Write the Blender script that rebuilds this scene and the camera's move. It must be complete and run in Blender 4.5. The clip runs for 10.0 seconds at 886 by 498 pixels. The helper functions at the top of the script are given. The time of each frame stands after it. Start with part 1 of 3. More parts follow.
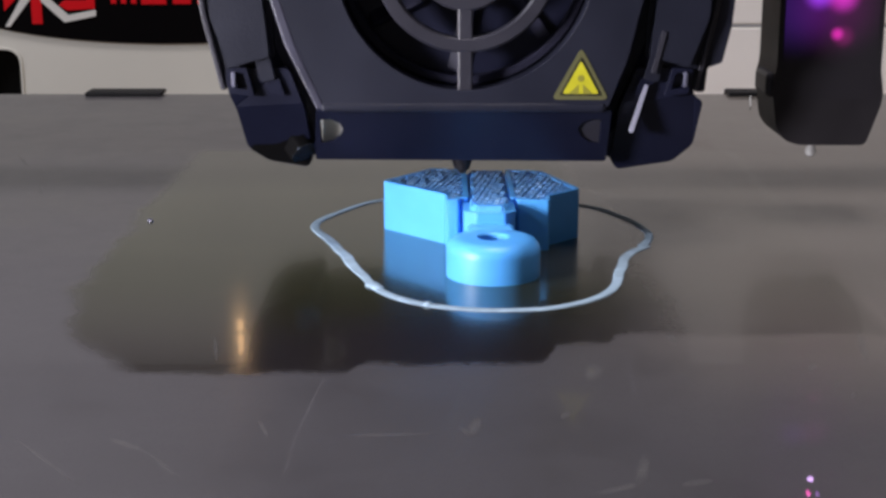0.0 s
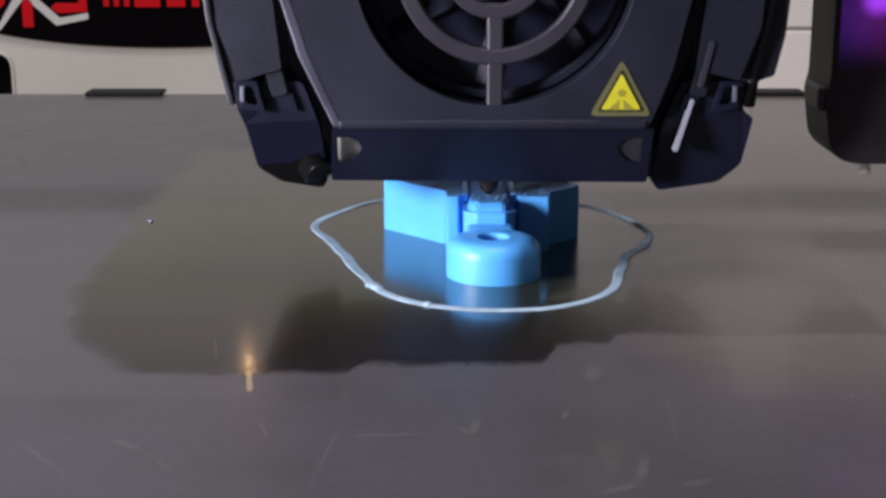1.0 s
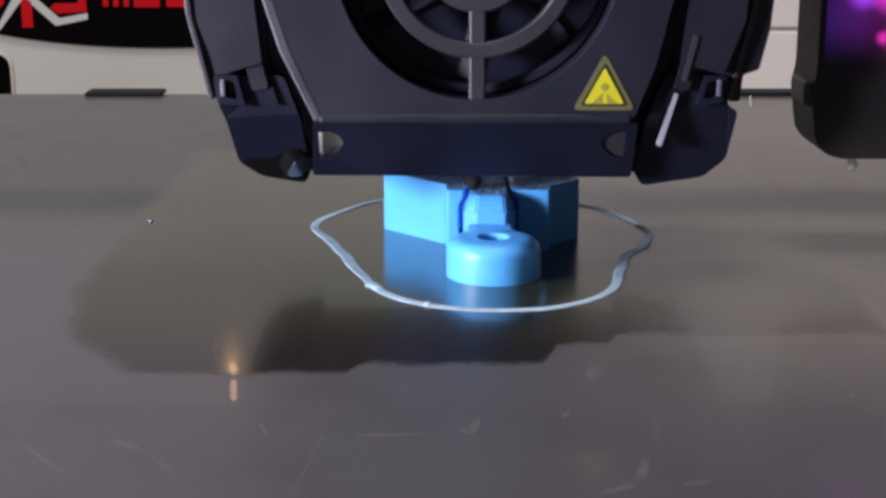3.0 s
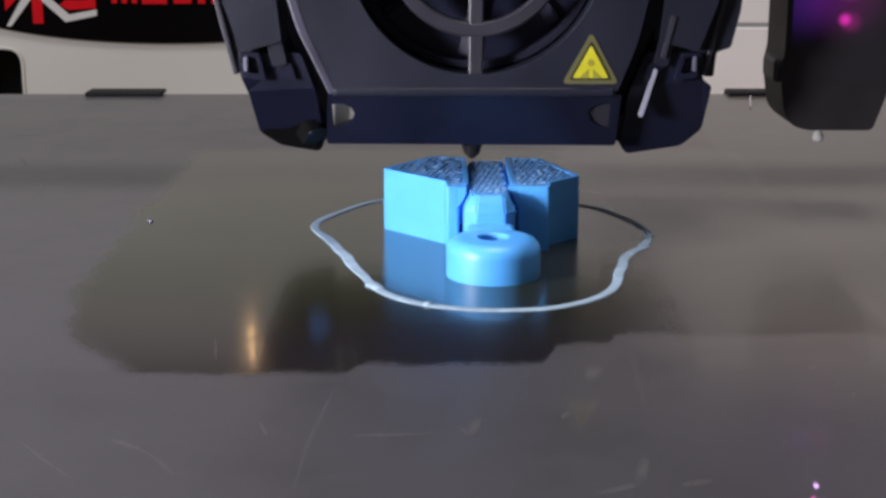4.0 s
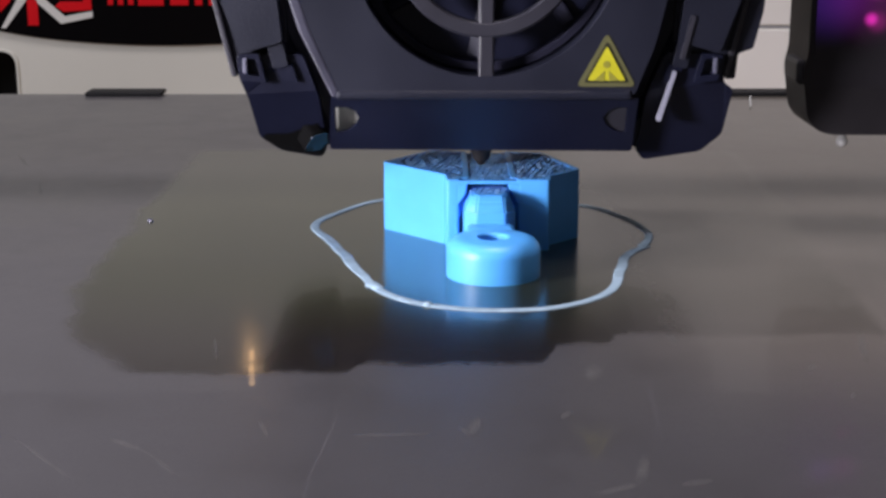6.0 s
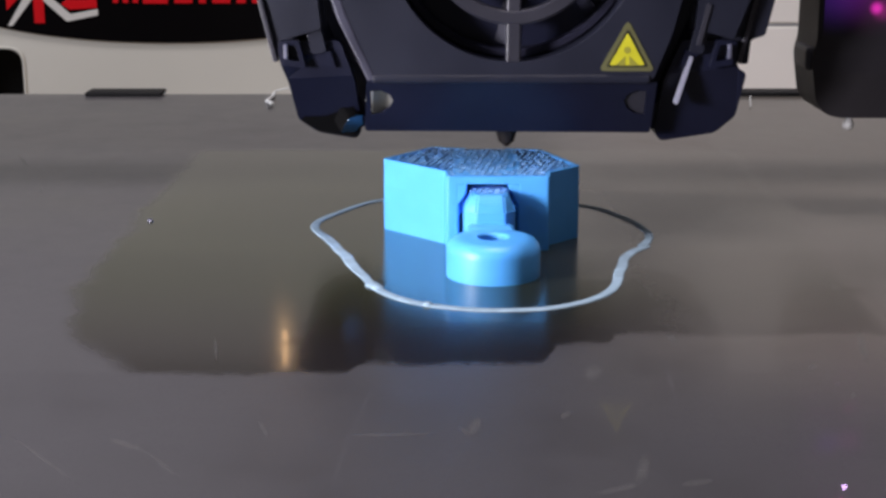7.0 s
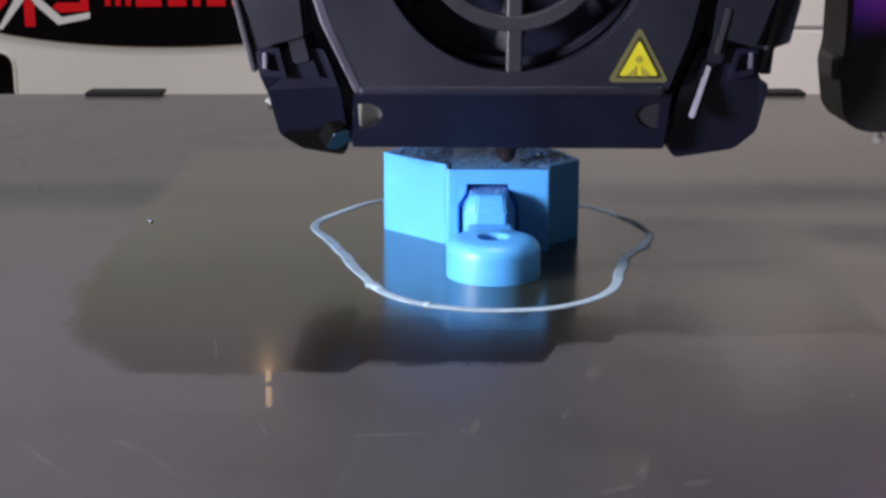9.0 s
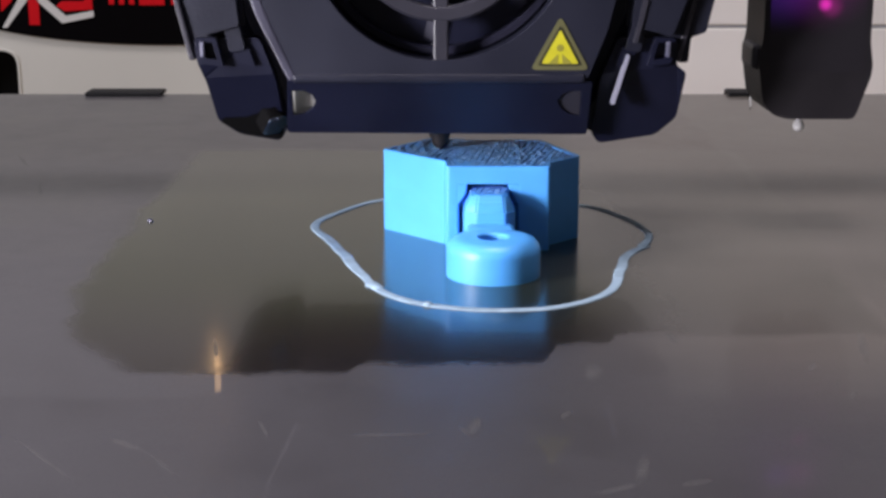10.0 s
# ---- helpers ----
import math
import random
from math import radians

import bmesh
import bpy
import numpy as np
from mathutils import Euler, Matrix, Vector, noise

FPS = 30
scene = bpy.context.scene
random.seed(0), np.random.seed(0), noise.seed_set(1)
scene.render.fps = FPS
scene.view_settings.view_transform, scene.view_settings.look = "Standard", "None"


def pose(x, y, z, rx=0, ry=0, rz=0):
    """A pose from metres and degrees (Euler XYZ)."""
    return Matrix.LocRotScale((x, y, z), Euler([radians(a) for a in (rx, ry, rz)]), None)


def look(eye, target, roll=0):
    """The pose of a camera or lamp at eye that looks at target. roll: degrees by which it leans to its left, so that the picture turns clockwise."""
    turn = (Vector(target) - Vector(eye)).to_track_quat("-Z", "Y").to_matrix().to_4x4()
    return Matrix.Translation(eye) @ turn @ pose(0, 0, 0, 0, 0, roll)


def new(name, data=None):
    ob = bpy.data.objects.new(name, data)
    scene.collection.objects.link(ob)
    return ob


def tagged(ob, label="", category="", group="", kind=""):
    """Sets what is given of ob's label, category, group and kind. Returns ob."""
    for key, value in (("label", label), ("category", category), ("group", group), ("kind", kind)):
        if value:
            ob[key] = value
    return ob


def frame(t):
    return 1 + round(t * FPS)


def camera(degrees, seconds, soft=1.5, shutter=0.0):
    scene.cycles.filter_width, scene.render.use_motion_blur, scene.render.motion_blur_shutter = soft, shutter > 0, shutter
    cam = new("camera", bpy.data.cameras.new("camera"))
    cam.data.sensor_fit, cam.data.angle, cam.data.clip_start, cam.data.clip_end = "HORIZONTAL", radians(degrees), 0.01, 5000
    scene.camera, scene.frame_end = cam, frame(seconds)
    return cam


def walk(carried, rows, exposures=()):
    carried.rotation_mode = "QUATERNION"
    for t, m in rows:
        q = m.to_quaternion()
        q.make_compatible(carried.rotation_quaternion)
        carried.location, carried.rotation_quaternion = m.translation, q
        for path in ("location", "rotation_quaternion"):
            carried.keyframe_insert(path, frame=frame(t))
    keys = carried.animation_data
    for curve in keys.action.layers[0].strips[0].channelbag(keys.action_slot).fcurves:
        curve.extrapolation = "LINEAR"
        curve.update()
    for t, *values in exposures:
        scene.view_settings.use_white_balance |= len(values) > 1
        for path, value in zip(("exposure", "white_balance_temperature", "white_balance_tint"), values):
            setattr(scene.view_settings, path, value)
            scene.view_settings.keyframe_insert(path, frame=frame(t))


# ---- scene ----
# Millimetre sizes are written as such and turned into metres by MM.
MM = 0.001
EYE = (-0.0057, -0.21028, 0.0536)
TILT = 14.3
cam = camera(33.57, 10.0, soft=3.0)
walk(cam, [(0.0, pose(*EYE, 90 - TILT, 0, 0)), (10.0, pose(*EYE, 90 - TILT, 0, 0))],
     exposures=[(0.0, 0.02, 6500, 14), (0.5, 0.10, 6500, 15), (1.0, 0.11, 6500, 16), (1.5, -0.01, 6500, 15), (2.0, 0.25, 6500, 18), (2.2, 0.05, 6500, 15), (2.7, 0.11, 6500, 15), (3.5, 0.15, 6500, 15), (4.0, 0.01, 6500, 14), (4.5, 0.03, 6500, 15), (5.0, 0.17, 6500, 18), (5.5, 0.05, 6500, 16), (6.3, 0.08, 6500, 15), (7.0, 0.07, 6500, 14), (7.5, 0.07, 6500, 16), (8.0, 0.10, 6500, 15), (9.0, 0.11, 6500, 15), (10.0, 0.10, 6500, 16)])

# ---------------------------------------------------------------- light
world = bpy.data.worlds.new("room_air")
scene.world = world
world.use_nodes = True
world.node_tree.nodes["Background"].inputs[0].default_value = (0.55, 0.62, 0.75, 1)
world.node_tree.nodes["Background"].inputs[1].default_value = 0.6


def area_light(name, eye, target, power, sx, sy, colour, beam=180):
    data = bpy.data.lights.new(name, "AREA")
    data.shape, data.size, data.size_y = "RECTANGLE", sx, sy
    data.energy, data.color, data.spread = power, colour, radians(beam)
    ob = new(name, data)
    ob.matrix_world = look(eye, target)
    return ob


# daylight through the window in the wall on the left, an unseen key light added beside the printer, and the ceiling
# lamp
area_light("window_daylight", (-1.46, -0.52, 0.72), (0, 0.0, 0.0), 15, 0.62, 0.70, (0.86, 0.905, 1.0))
area_light("added_key_light", (-0.20, -0.15, 0.054), (0, 0.0, 0.006), 0.33, 0.044, 0.044, (0.97, 0.96, 1.0), 100)
area_light("ceiling_lamp_light", (0.05, 0.05, 1.50), (0.05, 0.06, 0), 13.0, 0.32, 0.32, (1.0, 0.94, 0.94))


# ---------------------------------------------------------------- materials
def material(name, colour, rough=0.5, metal=0.0, spec=0.5, noise_scale=0.0, noise_amount=0.0, bump=0.0, bump_scale=0.0, coat=0.0):
    m = bpy.data.materials.new(name)
    m.use_nodes = True
    nt = m.node_tree
    b = nt.nodes["Principled BSDF"]
    b.inputs["Base Color"].default_value = (*colour, 1)
    b.inputs["Roughness"].default_value = rough
    b.inputs["Metallic"].default_value = metal
    b.inputs["Specular IOR Level"].default_value = spec
    b.inputs["Coat Weight"].default_value = coat
    co = nt.nodes.new("ShaderNodeTexCoord")
    if noise_scale:
        n = nt.nodes.new("ShaderNodeTexNoise")
        n.inputs["Scale"].default_value = noise_scale
        n.inputs["Detail"].default_value = 8
        nt.links.new(co.outputs["Object"], n.inputs["Vector"])
        r = nt.nodes.new("ShaderNodeMapRange")
        r.inputs["From Min"].default_value, r.inputs["From Max"].default_value = 0.3, 0.7
        r.inputs["To Min"].default_value, r.inputs["To Max"].default_value = 1 - noise_amount, 1 + noise_amount
        nt.links.new(n.outputs["Fac"], r.inputs["Value"])
        mix = nt.nodes.new("ShaderNodeMix")
        mix.data_type, mix.blend_type = "RGBA", "MULTIPLY"
        mix.inputs[0].default_value = 1
        mix.inputs[6].default_value = (*colour, 1)
        nt.links.new(r.outputs[0], mix.inputs[7])
        nt.links.new(mix.outputs[2], b.inputs["Base Color"])
        rr = nt.nodes.new("ShaderNodeMapRange")
        rr.inputs["To Min"].default_value, rr.inputs["To Max"].default_value = max(0.02, rough - 0.1), min(1, rough + 0.1)
        nt.links.new(n.outputs["Fac"], rr.inputs["Value"])
        nt.links.new(rr.outputs[0], b.inputs["Roughness"])
    if bump:
        n2 = nt.nodes.new("ShaderNodeTexNoise")
        n2.inputs["Scale"].default_value = bump_scale
        n2.inputs["Detail"].default_value = 4
        nt.links.new(co.outputs["Object"], n2.inputs["Vector"])
        bp = nt.nodes.new("ShaderNodeBump")
        bp.inputs["Strength"].default_value = bump
        bp.inputs["Distance"].default_value = 0.0002
        nt.links.new(n2.outputs["Fac"], bp.inputs["Height"])
        nt.links.new(bp.outputs[0], b.inputs["Normal"])
    return m


def glow(name, colour, strength):
    m = bpy.data.materials.new(name)
    m.use_nodes = True
    b = m.node_tree.nodes["Principled BSDF"]
    b.inputs["Base Color"].default_value = (*colour, 1)
    b.inputs["Emission Color"].default_value = (*colour, 1)
    b.inputs["Emission Strength"].default_value = strength
    return m


def pla_material(name, colour, across=False):
    """Printed plastic: fine layer lines, slight translucency, satin gloss."""
    m = material(name, colour, 0.62 if across else 0.40, spec=0.3 if across else 0.5, noise_scale=220, noise_amount=0.05)
    nt = m.node_tree
    b = nt.nodes["Principled BSDF"]
    b.inputs["Subsurface Weight"].default_value = 0.10
    b.inputs["Subsurface Radius"].default_value = (0.4, 0.8, 1.0)
    b.inputs["Subsurface Scale"].default_value = 0.0008
    co = nt.nodes.new("ShaderNodeTexCoord")
    w = nt.nodes.new("ShaderNodeTexWave")
    w.bands_direction = "DIAGONAL" if across else "Z"
    w.inputs["Scale"].default_value = 780 if not across else 300
    w.inputs["Distortion"].default_value = 0.6 if not across else 3.0
    nt.links.new(co.outputs["Object"], w.inputs["Vector"])
    bp = nt.nodes.new("ShaderNodeBump")
    bp.inputs["Strength"].default_value = 0.14 if not across else 0.6
    bp.inputs["Distance"].default_value = 0.00006 if not across else 0.0002
    nt.links.new(w.outputs["Fac"], bp.inputs["Height"])
    nt.links.new(bp.outputs[0], b.inputs["Normal"])
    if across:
        # rough beads: pale flecks painted over the blue for their glints
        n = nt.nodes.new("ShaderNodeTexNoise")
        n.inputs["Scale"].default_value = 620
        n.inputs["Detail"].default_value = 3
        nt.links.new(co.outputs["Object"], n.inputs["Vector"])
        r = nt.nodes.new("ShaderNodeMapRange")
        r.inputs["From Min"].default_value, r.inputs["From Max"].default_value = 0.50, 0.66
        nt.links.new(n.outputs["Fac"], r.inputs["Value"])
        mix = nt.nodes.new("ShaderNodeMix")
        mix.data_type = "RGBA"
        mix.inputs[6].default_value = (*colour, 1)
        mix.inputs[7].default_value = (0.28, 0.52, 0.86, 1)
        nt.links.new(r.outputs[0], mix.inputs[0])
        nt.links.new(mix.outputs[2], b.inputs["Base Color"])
    return m


def bed_material():
    """Black coated glass: a dull dusty film all over, wiped clean in one large patch, fine speckle and old scratches."""
    m = bpy.data.materials.new("coated_bed_glass")
    m.use_nodes = True
    nt = m.node_tree
    b = nt.nodes["Principled BSDF"]
    co = nt.nodes.new("ShaderNodeTexCoord")
    sep = nt.nodes.new("ShaderNodeSeparateXYZ")
    warp = nt.nodes.new("ShaderNodeTexNoise")
    warp.inputs["Scale"].default_value = 55
    warp.inputs["Detail"].default_value = 2
    add = nt.nodes.new("ShaderNodeVectorMath")
    add.operation = "MULTIPLY_ADD"
    add.inputs[1].default_value = (0.007, 0.007, 0)
    nt.links.new(co.outputs["Object"], warp.inputs["Vector"])
    nt.links.new(warp.outputs["Color"], add.inputs[0])
    nt.links.new(co.outputs["Object"], add.inputs[2])
    fray = nt.nodes.new("ShaderNodeTexNoise")
    fray.inputs["Scale"].default_value = 420
    fray.inputs["Detail"].default_value = 5
    nt.links.new(co.outputs["Object"], fray.inputs["Vector"])
    add2 = nt.nodes.new("ShaderNodeVectorMath")
    add2.operation = "MULTIPLY_ADD"
    add2.inputs[1].default_value = (0.0022, 0.0022, 0)
    nt.links.new(fray.outputs["Color"], add2.inputs[0])
    nt.links.new(add.outputs[0], add2.inputs[2])
    nt.links.new(add2.outputs[0], sep.inputs[0])

    def calc(op, *args):
        n = nt.nodes.new("ShaderNodeMath")
        n.operation = op
        for k, a in enumerate(args):
            if isinstance(a, (int, float)):
                n.inputs[k].default_value = a
            else:
                nt.links.new(a, n.inputs[k])
        return n.outputs[0]

    def step(value, lo, hi):
        n = nt.nodes.new("ShaderNodeMapRange")
        n.interpolation_type = "SMOOTHSTEP"
        n.inputs["From Min"].default_value, n.inputs["From Max"].default_value = lo, hi
        nt.links.new(value, n.inputs["Value"])
        return n.outputs[0]

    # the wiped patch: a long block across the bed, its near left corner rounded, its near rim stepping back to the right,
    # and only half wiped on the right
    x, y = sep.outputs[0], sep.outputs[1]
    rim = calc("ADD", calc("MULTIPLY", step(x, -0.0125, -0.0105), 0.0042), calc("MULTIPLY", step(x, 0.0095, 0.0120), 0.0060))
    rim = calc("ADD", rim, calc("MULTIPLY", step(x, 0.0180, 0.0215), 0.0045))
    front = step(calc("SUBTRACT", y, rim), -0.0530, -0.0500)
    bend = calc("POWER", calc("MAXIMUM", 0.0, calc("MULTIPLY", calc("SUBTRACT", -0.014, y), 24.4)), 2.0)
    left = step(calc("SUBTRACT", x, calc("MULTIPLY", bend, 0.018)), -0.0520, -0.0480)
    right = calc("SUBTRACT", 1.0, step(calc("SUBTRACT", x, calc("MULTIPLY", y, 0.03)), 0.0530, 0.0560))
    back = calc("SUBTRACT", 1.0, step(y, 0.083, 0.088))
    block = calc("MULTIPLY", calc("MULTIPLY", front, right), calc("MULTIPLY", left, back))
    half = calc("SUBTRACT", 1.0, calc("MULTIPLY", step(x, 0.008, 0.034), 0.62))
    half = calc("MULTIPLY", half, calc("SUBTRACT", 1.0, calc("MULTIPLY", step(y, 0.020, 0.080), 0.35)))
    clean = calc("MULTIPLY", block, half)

    dust = nt.nodes.new("ShaderNodeTexNoise")
    dust.inputs["Scale"].default_value = 35
    dust.inputs["Detail"].default_value = 9
    dust.inputs["Roughness"].default_value = 0.7
    nt.links.new(co.outputs["Object"], dust.inputs["Vector"])
    speck = nt.nodes.new("ShaderNodeTexNoise")
    speck.inputs["Scale"].default_value = 2600
    nt.links.new(co.outputs["Object"], speck.inputs["Vector"])
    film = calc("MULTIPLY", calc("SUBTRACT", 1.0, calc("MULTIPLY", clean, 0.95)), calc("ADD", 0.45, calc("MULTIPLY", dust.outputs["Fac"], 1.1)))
    film = calc("MULTIPLY", film, calc("ADD", 0.8, calc("MULTIPLY", speck.outputs["Fac"], 0.4)))
    # a strip along one side has been rubbed a little darker
    strip = calc("MULTIPLY", step(x, 0.0535, 0.0560), step(y, -0.045, 0.0))
    film = calc("MULTIPLY", film, calc("SUBTRACT", 1.0, calc("MULTIPLY", strip, 0.22)))
    mix = nt.nodes.new("ShaderNodeMix")
    mix.data_type = "RGBA"
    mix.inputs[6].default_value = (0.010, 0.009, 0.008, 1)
    # the film is painted lighter and warmer on the right, where the lamps fall short
    right_lift = nt.nodes.new("ShaderNodeMix")
    right_lift.data_type = "RGBA"
    right_lift.inputs[6].default_value = (0.061, 0.0585, 0.064, 1)
    right_lift.inputs[7].default_value = (0.120, 0.107, 0.096, 1)
    nt.links.new(calc("MULTIPLY", step(x, 0.008, 0.045), step(y, -0.075, -0.035)), right_lift.inputs[0])
    nt.links.new(right_lift.outputs[2], mix.inputs[7])
    tint = nt.nodes.new("ShaderNodeTexNoise")
    tint.inputs["Scale"].default_value = 22
    tint.inputs["Detail"].default_value = 1
    nt.links.new(co.outputs["Object"], tint.inputs["Vector"])
    oil = nt.nodes.new("ShaderNodeMix")
    oil.data_type = "RGBA"
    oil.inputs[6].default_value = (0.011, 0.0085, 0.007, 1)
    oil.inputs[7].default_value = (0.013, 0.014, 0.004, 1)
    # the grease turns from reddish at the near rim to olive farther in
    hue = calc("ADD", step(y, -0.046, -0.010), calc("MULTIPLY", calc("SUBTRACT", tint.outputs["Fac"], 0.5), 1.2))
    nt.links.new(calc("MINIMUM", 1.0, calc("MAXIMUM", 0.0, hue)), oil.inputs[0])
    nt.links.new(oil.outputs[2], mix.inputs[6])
    # the thin grease tints the mirror image as well
    sheen = nt.nodes.new("ShaderNodeMix")
    sheen.data_type = "RGBA"
    sheen.inputs[6].default_value = (1.0, 0.93, 0.87, 1)
    sheen.inputs[7].default_value = (0.90, 0.97, 0.70, 1)
    nt.links.new(calc("MINIMUM", 1.0, calc("MAXIMUM", 0.0, hue)), sheen.inputs[0])
    plain = nt.nodes.new("ShaderNodeMix")
    plain.data_type = "RGBA"
    plain.inputs[6].default_value = (1, 1, 1, 1)
    nt.links.new(clean, plain.inputs[0])
    nt.links.new(sheen.outputs[2], plain.inputs[7])
    nt.links.new(plain.outputs[2], b.inputs["Specular Tint"])
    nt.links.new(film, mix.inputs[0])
    fleck = nt.nodes.new("ShaderNodeTexVoronoi")
    fleck.inputs["Scale"].default_value = 170
    nt.links.new(co.outputs["Object"], fleck.inputs["Vector"])
    rare = step(fleck.outputs["Color"], 0.90, 0.93)
    dot = calc("MULTIPLY", calc("SUBTRACT", 1.0, step(fleck.outputs["Distance"], 0.03, 0.10)), rare)
    flecks = nt.nodes.new("ShaderNodeMix")
    flecks.data_type = "RGBA"
    flecks.inputs[7].default_value = (0.22, 0.21, 0.20, 1)
    nt.links.new(calc("MULTIPLY", dot, 0.5), flecks.inputs[0])
    nt.links.new(mix.outputs[2], flecks.inputs[6])
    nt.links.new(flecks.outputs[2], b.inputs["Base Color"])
    rough = calc("ADD", 0.16, calc("MULTIPLY", film, 0.21))
    nt.links.new(rough, b.inputs["Roughness"])
    nt.links.new(calc("SUBTRACT", 0.82, calc("MULTIPLY", film, 0.37)), b.inputs["Specular IOR Level"])
    b.inputs["Coat Weight"].default_value = 0.15
    b.inputs["Coat Roughness"].default_value = 0.018
    bp = nt.nodes.new("ShaderNodeBump")
    bp.inputs["Strength"].default_value = 0.12
    bp.inputs["Distance"].default_value = 0.00003
    nt.links.new(speck.outputs["Fac"], bp.inputs["Height"])
    nt.links.new(bp.outputs[0], b.inputs["Normal"])
    return m


def diffuser_material():
    """Smoked translucent window: small purple, violet and magenta lamps behind it glow through and fade out round them."""
    m = material("smoked_diffuser", (0.019, 0.017, 0.021), 0.45, spec=0.25)
    nt = m.node_tree
    b = nt.nodes["Principled BSDF"]
    co = nt.nodes.new("ShaderNodeTexCoord")
    total = None
    for (x, z), radius, colour, power in (((55.4, 28.4), 3.4, (0.30, 0.04, 0.75), 1.0), ((59.0, 28.0), 3.6, (0.62, 0.03, 0.50), 0.9),
                                         ((52.0, 26.0), 9.0, (0.09, 0.02, 0.32), 0.26), ((58.0, 26.5), 10.0, (0.20, 0.01, 0.18), 0.24),
                                         ((58.4, 22.2), 1.5, (0.62, 0.02, 0.36), 0.9), ((59.4, 21.8), 2.4, (0.45, 0.02, 0.25), 0.25)):
        d = nt.nodes.new("ShaderNodeVectorMath")
        d.operation = "DISTANCE"
        d.inputs[1].default_value = (x * 0.001, -0.00604, z * 0.001)
        nt.links.new(co.outputs["Object"], d.inputs[0])
        f = nt.nodes.new("ShaderNodeMapRange")
        f.interpolation_type = "SMOOTHERSTEP"
        f.inputs["From Min"].default_value, f.inputs["From Max"].default_value = 0.0, radius * 0.001
        f.inputs["To Min"].default_value, f.inputs["To Max"].default_value = power, 0.0
        nt.links.new(d.outputs["Value"], f.inputs["Value"])
        sc = nt.nodes.new("ShaderNodeVectorMath")
        sc.operation = "SCALE"
        sc.inputs[0].default_value = colour
        nt.links.new(f.outputs[0], sc.inputs["Scale"])
        if total is None:
            total = sc.outputs[0]
        else:
            ad = nt.nodes.new("ShaderNodeVectorMath")
            ad.operation = "ADD"
            nt.links.new(total, ad.inputs[0])
            nt.links.new(sc.outputs[0], ad.inputs[1])
            total = ad.outputs[0]
    nt.links.new(total, b.inputs["Emission Color"])
    b.inputs["Emission Strength"].default_value = 1.0
    return m


BLUE = pla_material("sky_blue_printed_plastic", (0.082, 0.395, 0.92))
# same plastic, darker and greyer: the head's shade is put into the colour
BLUE_TOP_SHADED = pla_material("shaded_sky_blue_top", (0.13, 0.34, 0.74), across=True)
SKIRT = material("pale_blue_first_layer", (0.29, 0.40, 0.50), 0.7, spec=0.25, noise_scale=400, noise_amount=0.18)
BED = bed_material()
ALU = material("raw_aluminium", (0.5, 0.5, 0.5), 0.4, metal=1.0, noise_scale=60, noise_amount=0.1)
SHELL = material("black_moulded_plastic", (0.0108, 0.0118, 0.0225), 0.45, spec=0.35, noise_scale=90, noise_amount=0.15, bump=0.25, bump_scale=4000)
DUCT = material("black_duct_plastic", (0.0060, 0.0070, 0.0195), 0.38, spec=0.32, noise_scale=90, noise_amount=0.2, bump=0.2, bump_scale=3000)
GRILLE = material("grey_grille_plastic", (0.026, 0.025, 0.035), 0.4, noise_scale=120, noise_amount=0.12)
FANBLACK = material("fan_black", (0.013, 0.013, 0.026), 0.5, spec=0.2)
YELLOW = material("warning_yellow", (0.52, 0.48, 0.02), 0.45, noise_scale=300, noise_amount=0.08)
OLIVE = material("sticker_margin_olive", (0.105, 0.10, 0.040), 0.5)
STICKER_BLACK = material("sticker_black", (0.02, 0.02, 0.01), 0.5)
TIP = material("polished_probe_tip", (0.88, 0.88, 0.88), 0.25, metal=0.4)
BRASS = material("dark_brass_nozzle", (0.035, 0.03, 0.03), 0.5, metal=0.4, noise_scale=200, noise_amount=0.3)
SILICONE = material("dark_silicone", (0.02, 0.022, 0.03), 0.6)
DUCT_SHADED = material("shaded_duct_mouth", (0.0026, 0.0025, 0.0028), 0.85, spec=0.06)
MIRROR_FACET = material("mirror_facet_metal", (0.23, 0.26, 0.31), 0.16, metal=0.9)
WHITISH = material("whitish_stray_plastic", (0.62, 0.64, 0.64), 0.4, noise_scale=300, noise_amount=0.1)
LATCH = material("pale_grey_latch", (0.10, 0.10, 0.145), 0.4, noise_scale=200, noise_amount=0.2)
EDGE = material("lit_grey_cover_edge", (0.040, 0.039, 0.060), 0.38, noise_scale=150, noise_amount=0.25)
HOLE_DISC = material("pale_hole_disc", (0.52, 0.51, 0.47), 0.45, metal=0.2, noise_scale=300, noise_amount=0.15)
OLIVE_INK = material("sticker_ink_olive", (0.26, 0.24, 0.03), 0.5)
PALE = material("pale_plastic_edge", (0.30, 0.30, 0.38), 0.35)
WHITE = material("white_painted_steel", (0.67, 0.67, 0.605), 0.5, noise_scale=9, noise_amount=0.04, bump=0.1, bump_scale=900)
BRIGHT_WHITE = material("lighter_white_painted_steel", (0.88, 0.86, 0.82), 0.45, noise_scale=9, noise_amount=0.04, bump=0.1, bump_scale=900)
BADGE = material("gloss_black_badge", (0.0025, 0.0022, 0.003), 0.3, spec=0.06)
RED = material("badge_red", (0.66, 0.006, 0.012), 0.4, spec=0.2)
SILVER = material("badge_silver", (0.68, 0.68, 0.65), 0.45)
BLACK = material("black_rubber", (0.009, 0.009, 0.010), 0.6, spec=0.15, noise_scale=300, noise_amount=0.3)
PROBE = material("probe_black", (0.019, 0.017, 0.020), 0.45, spec=0.25, noise_scale=150, noise_amount=0.15)
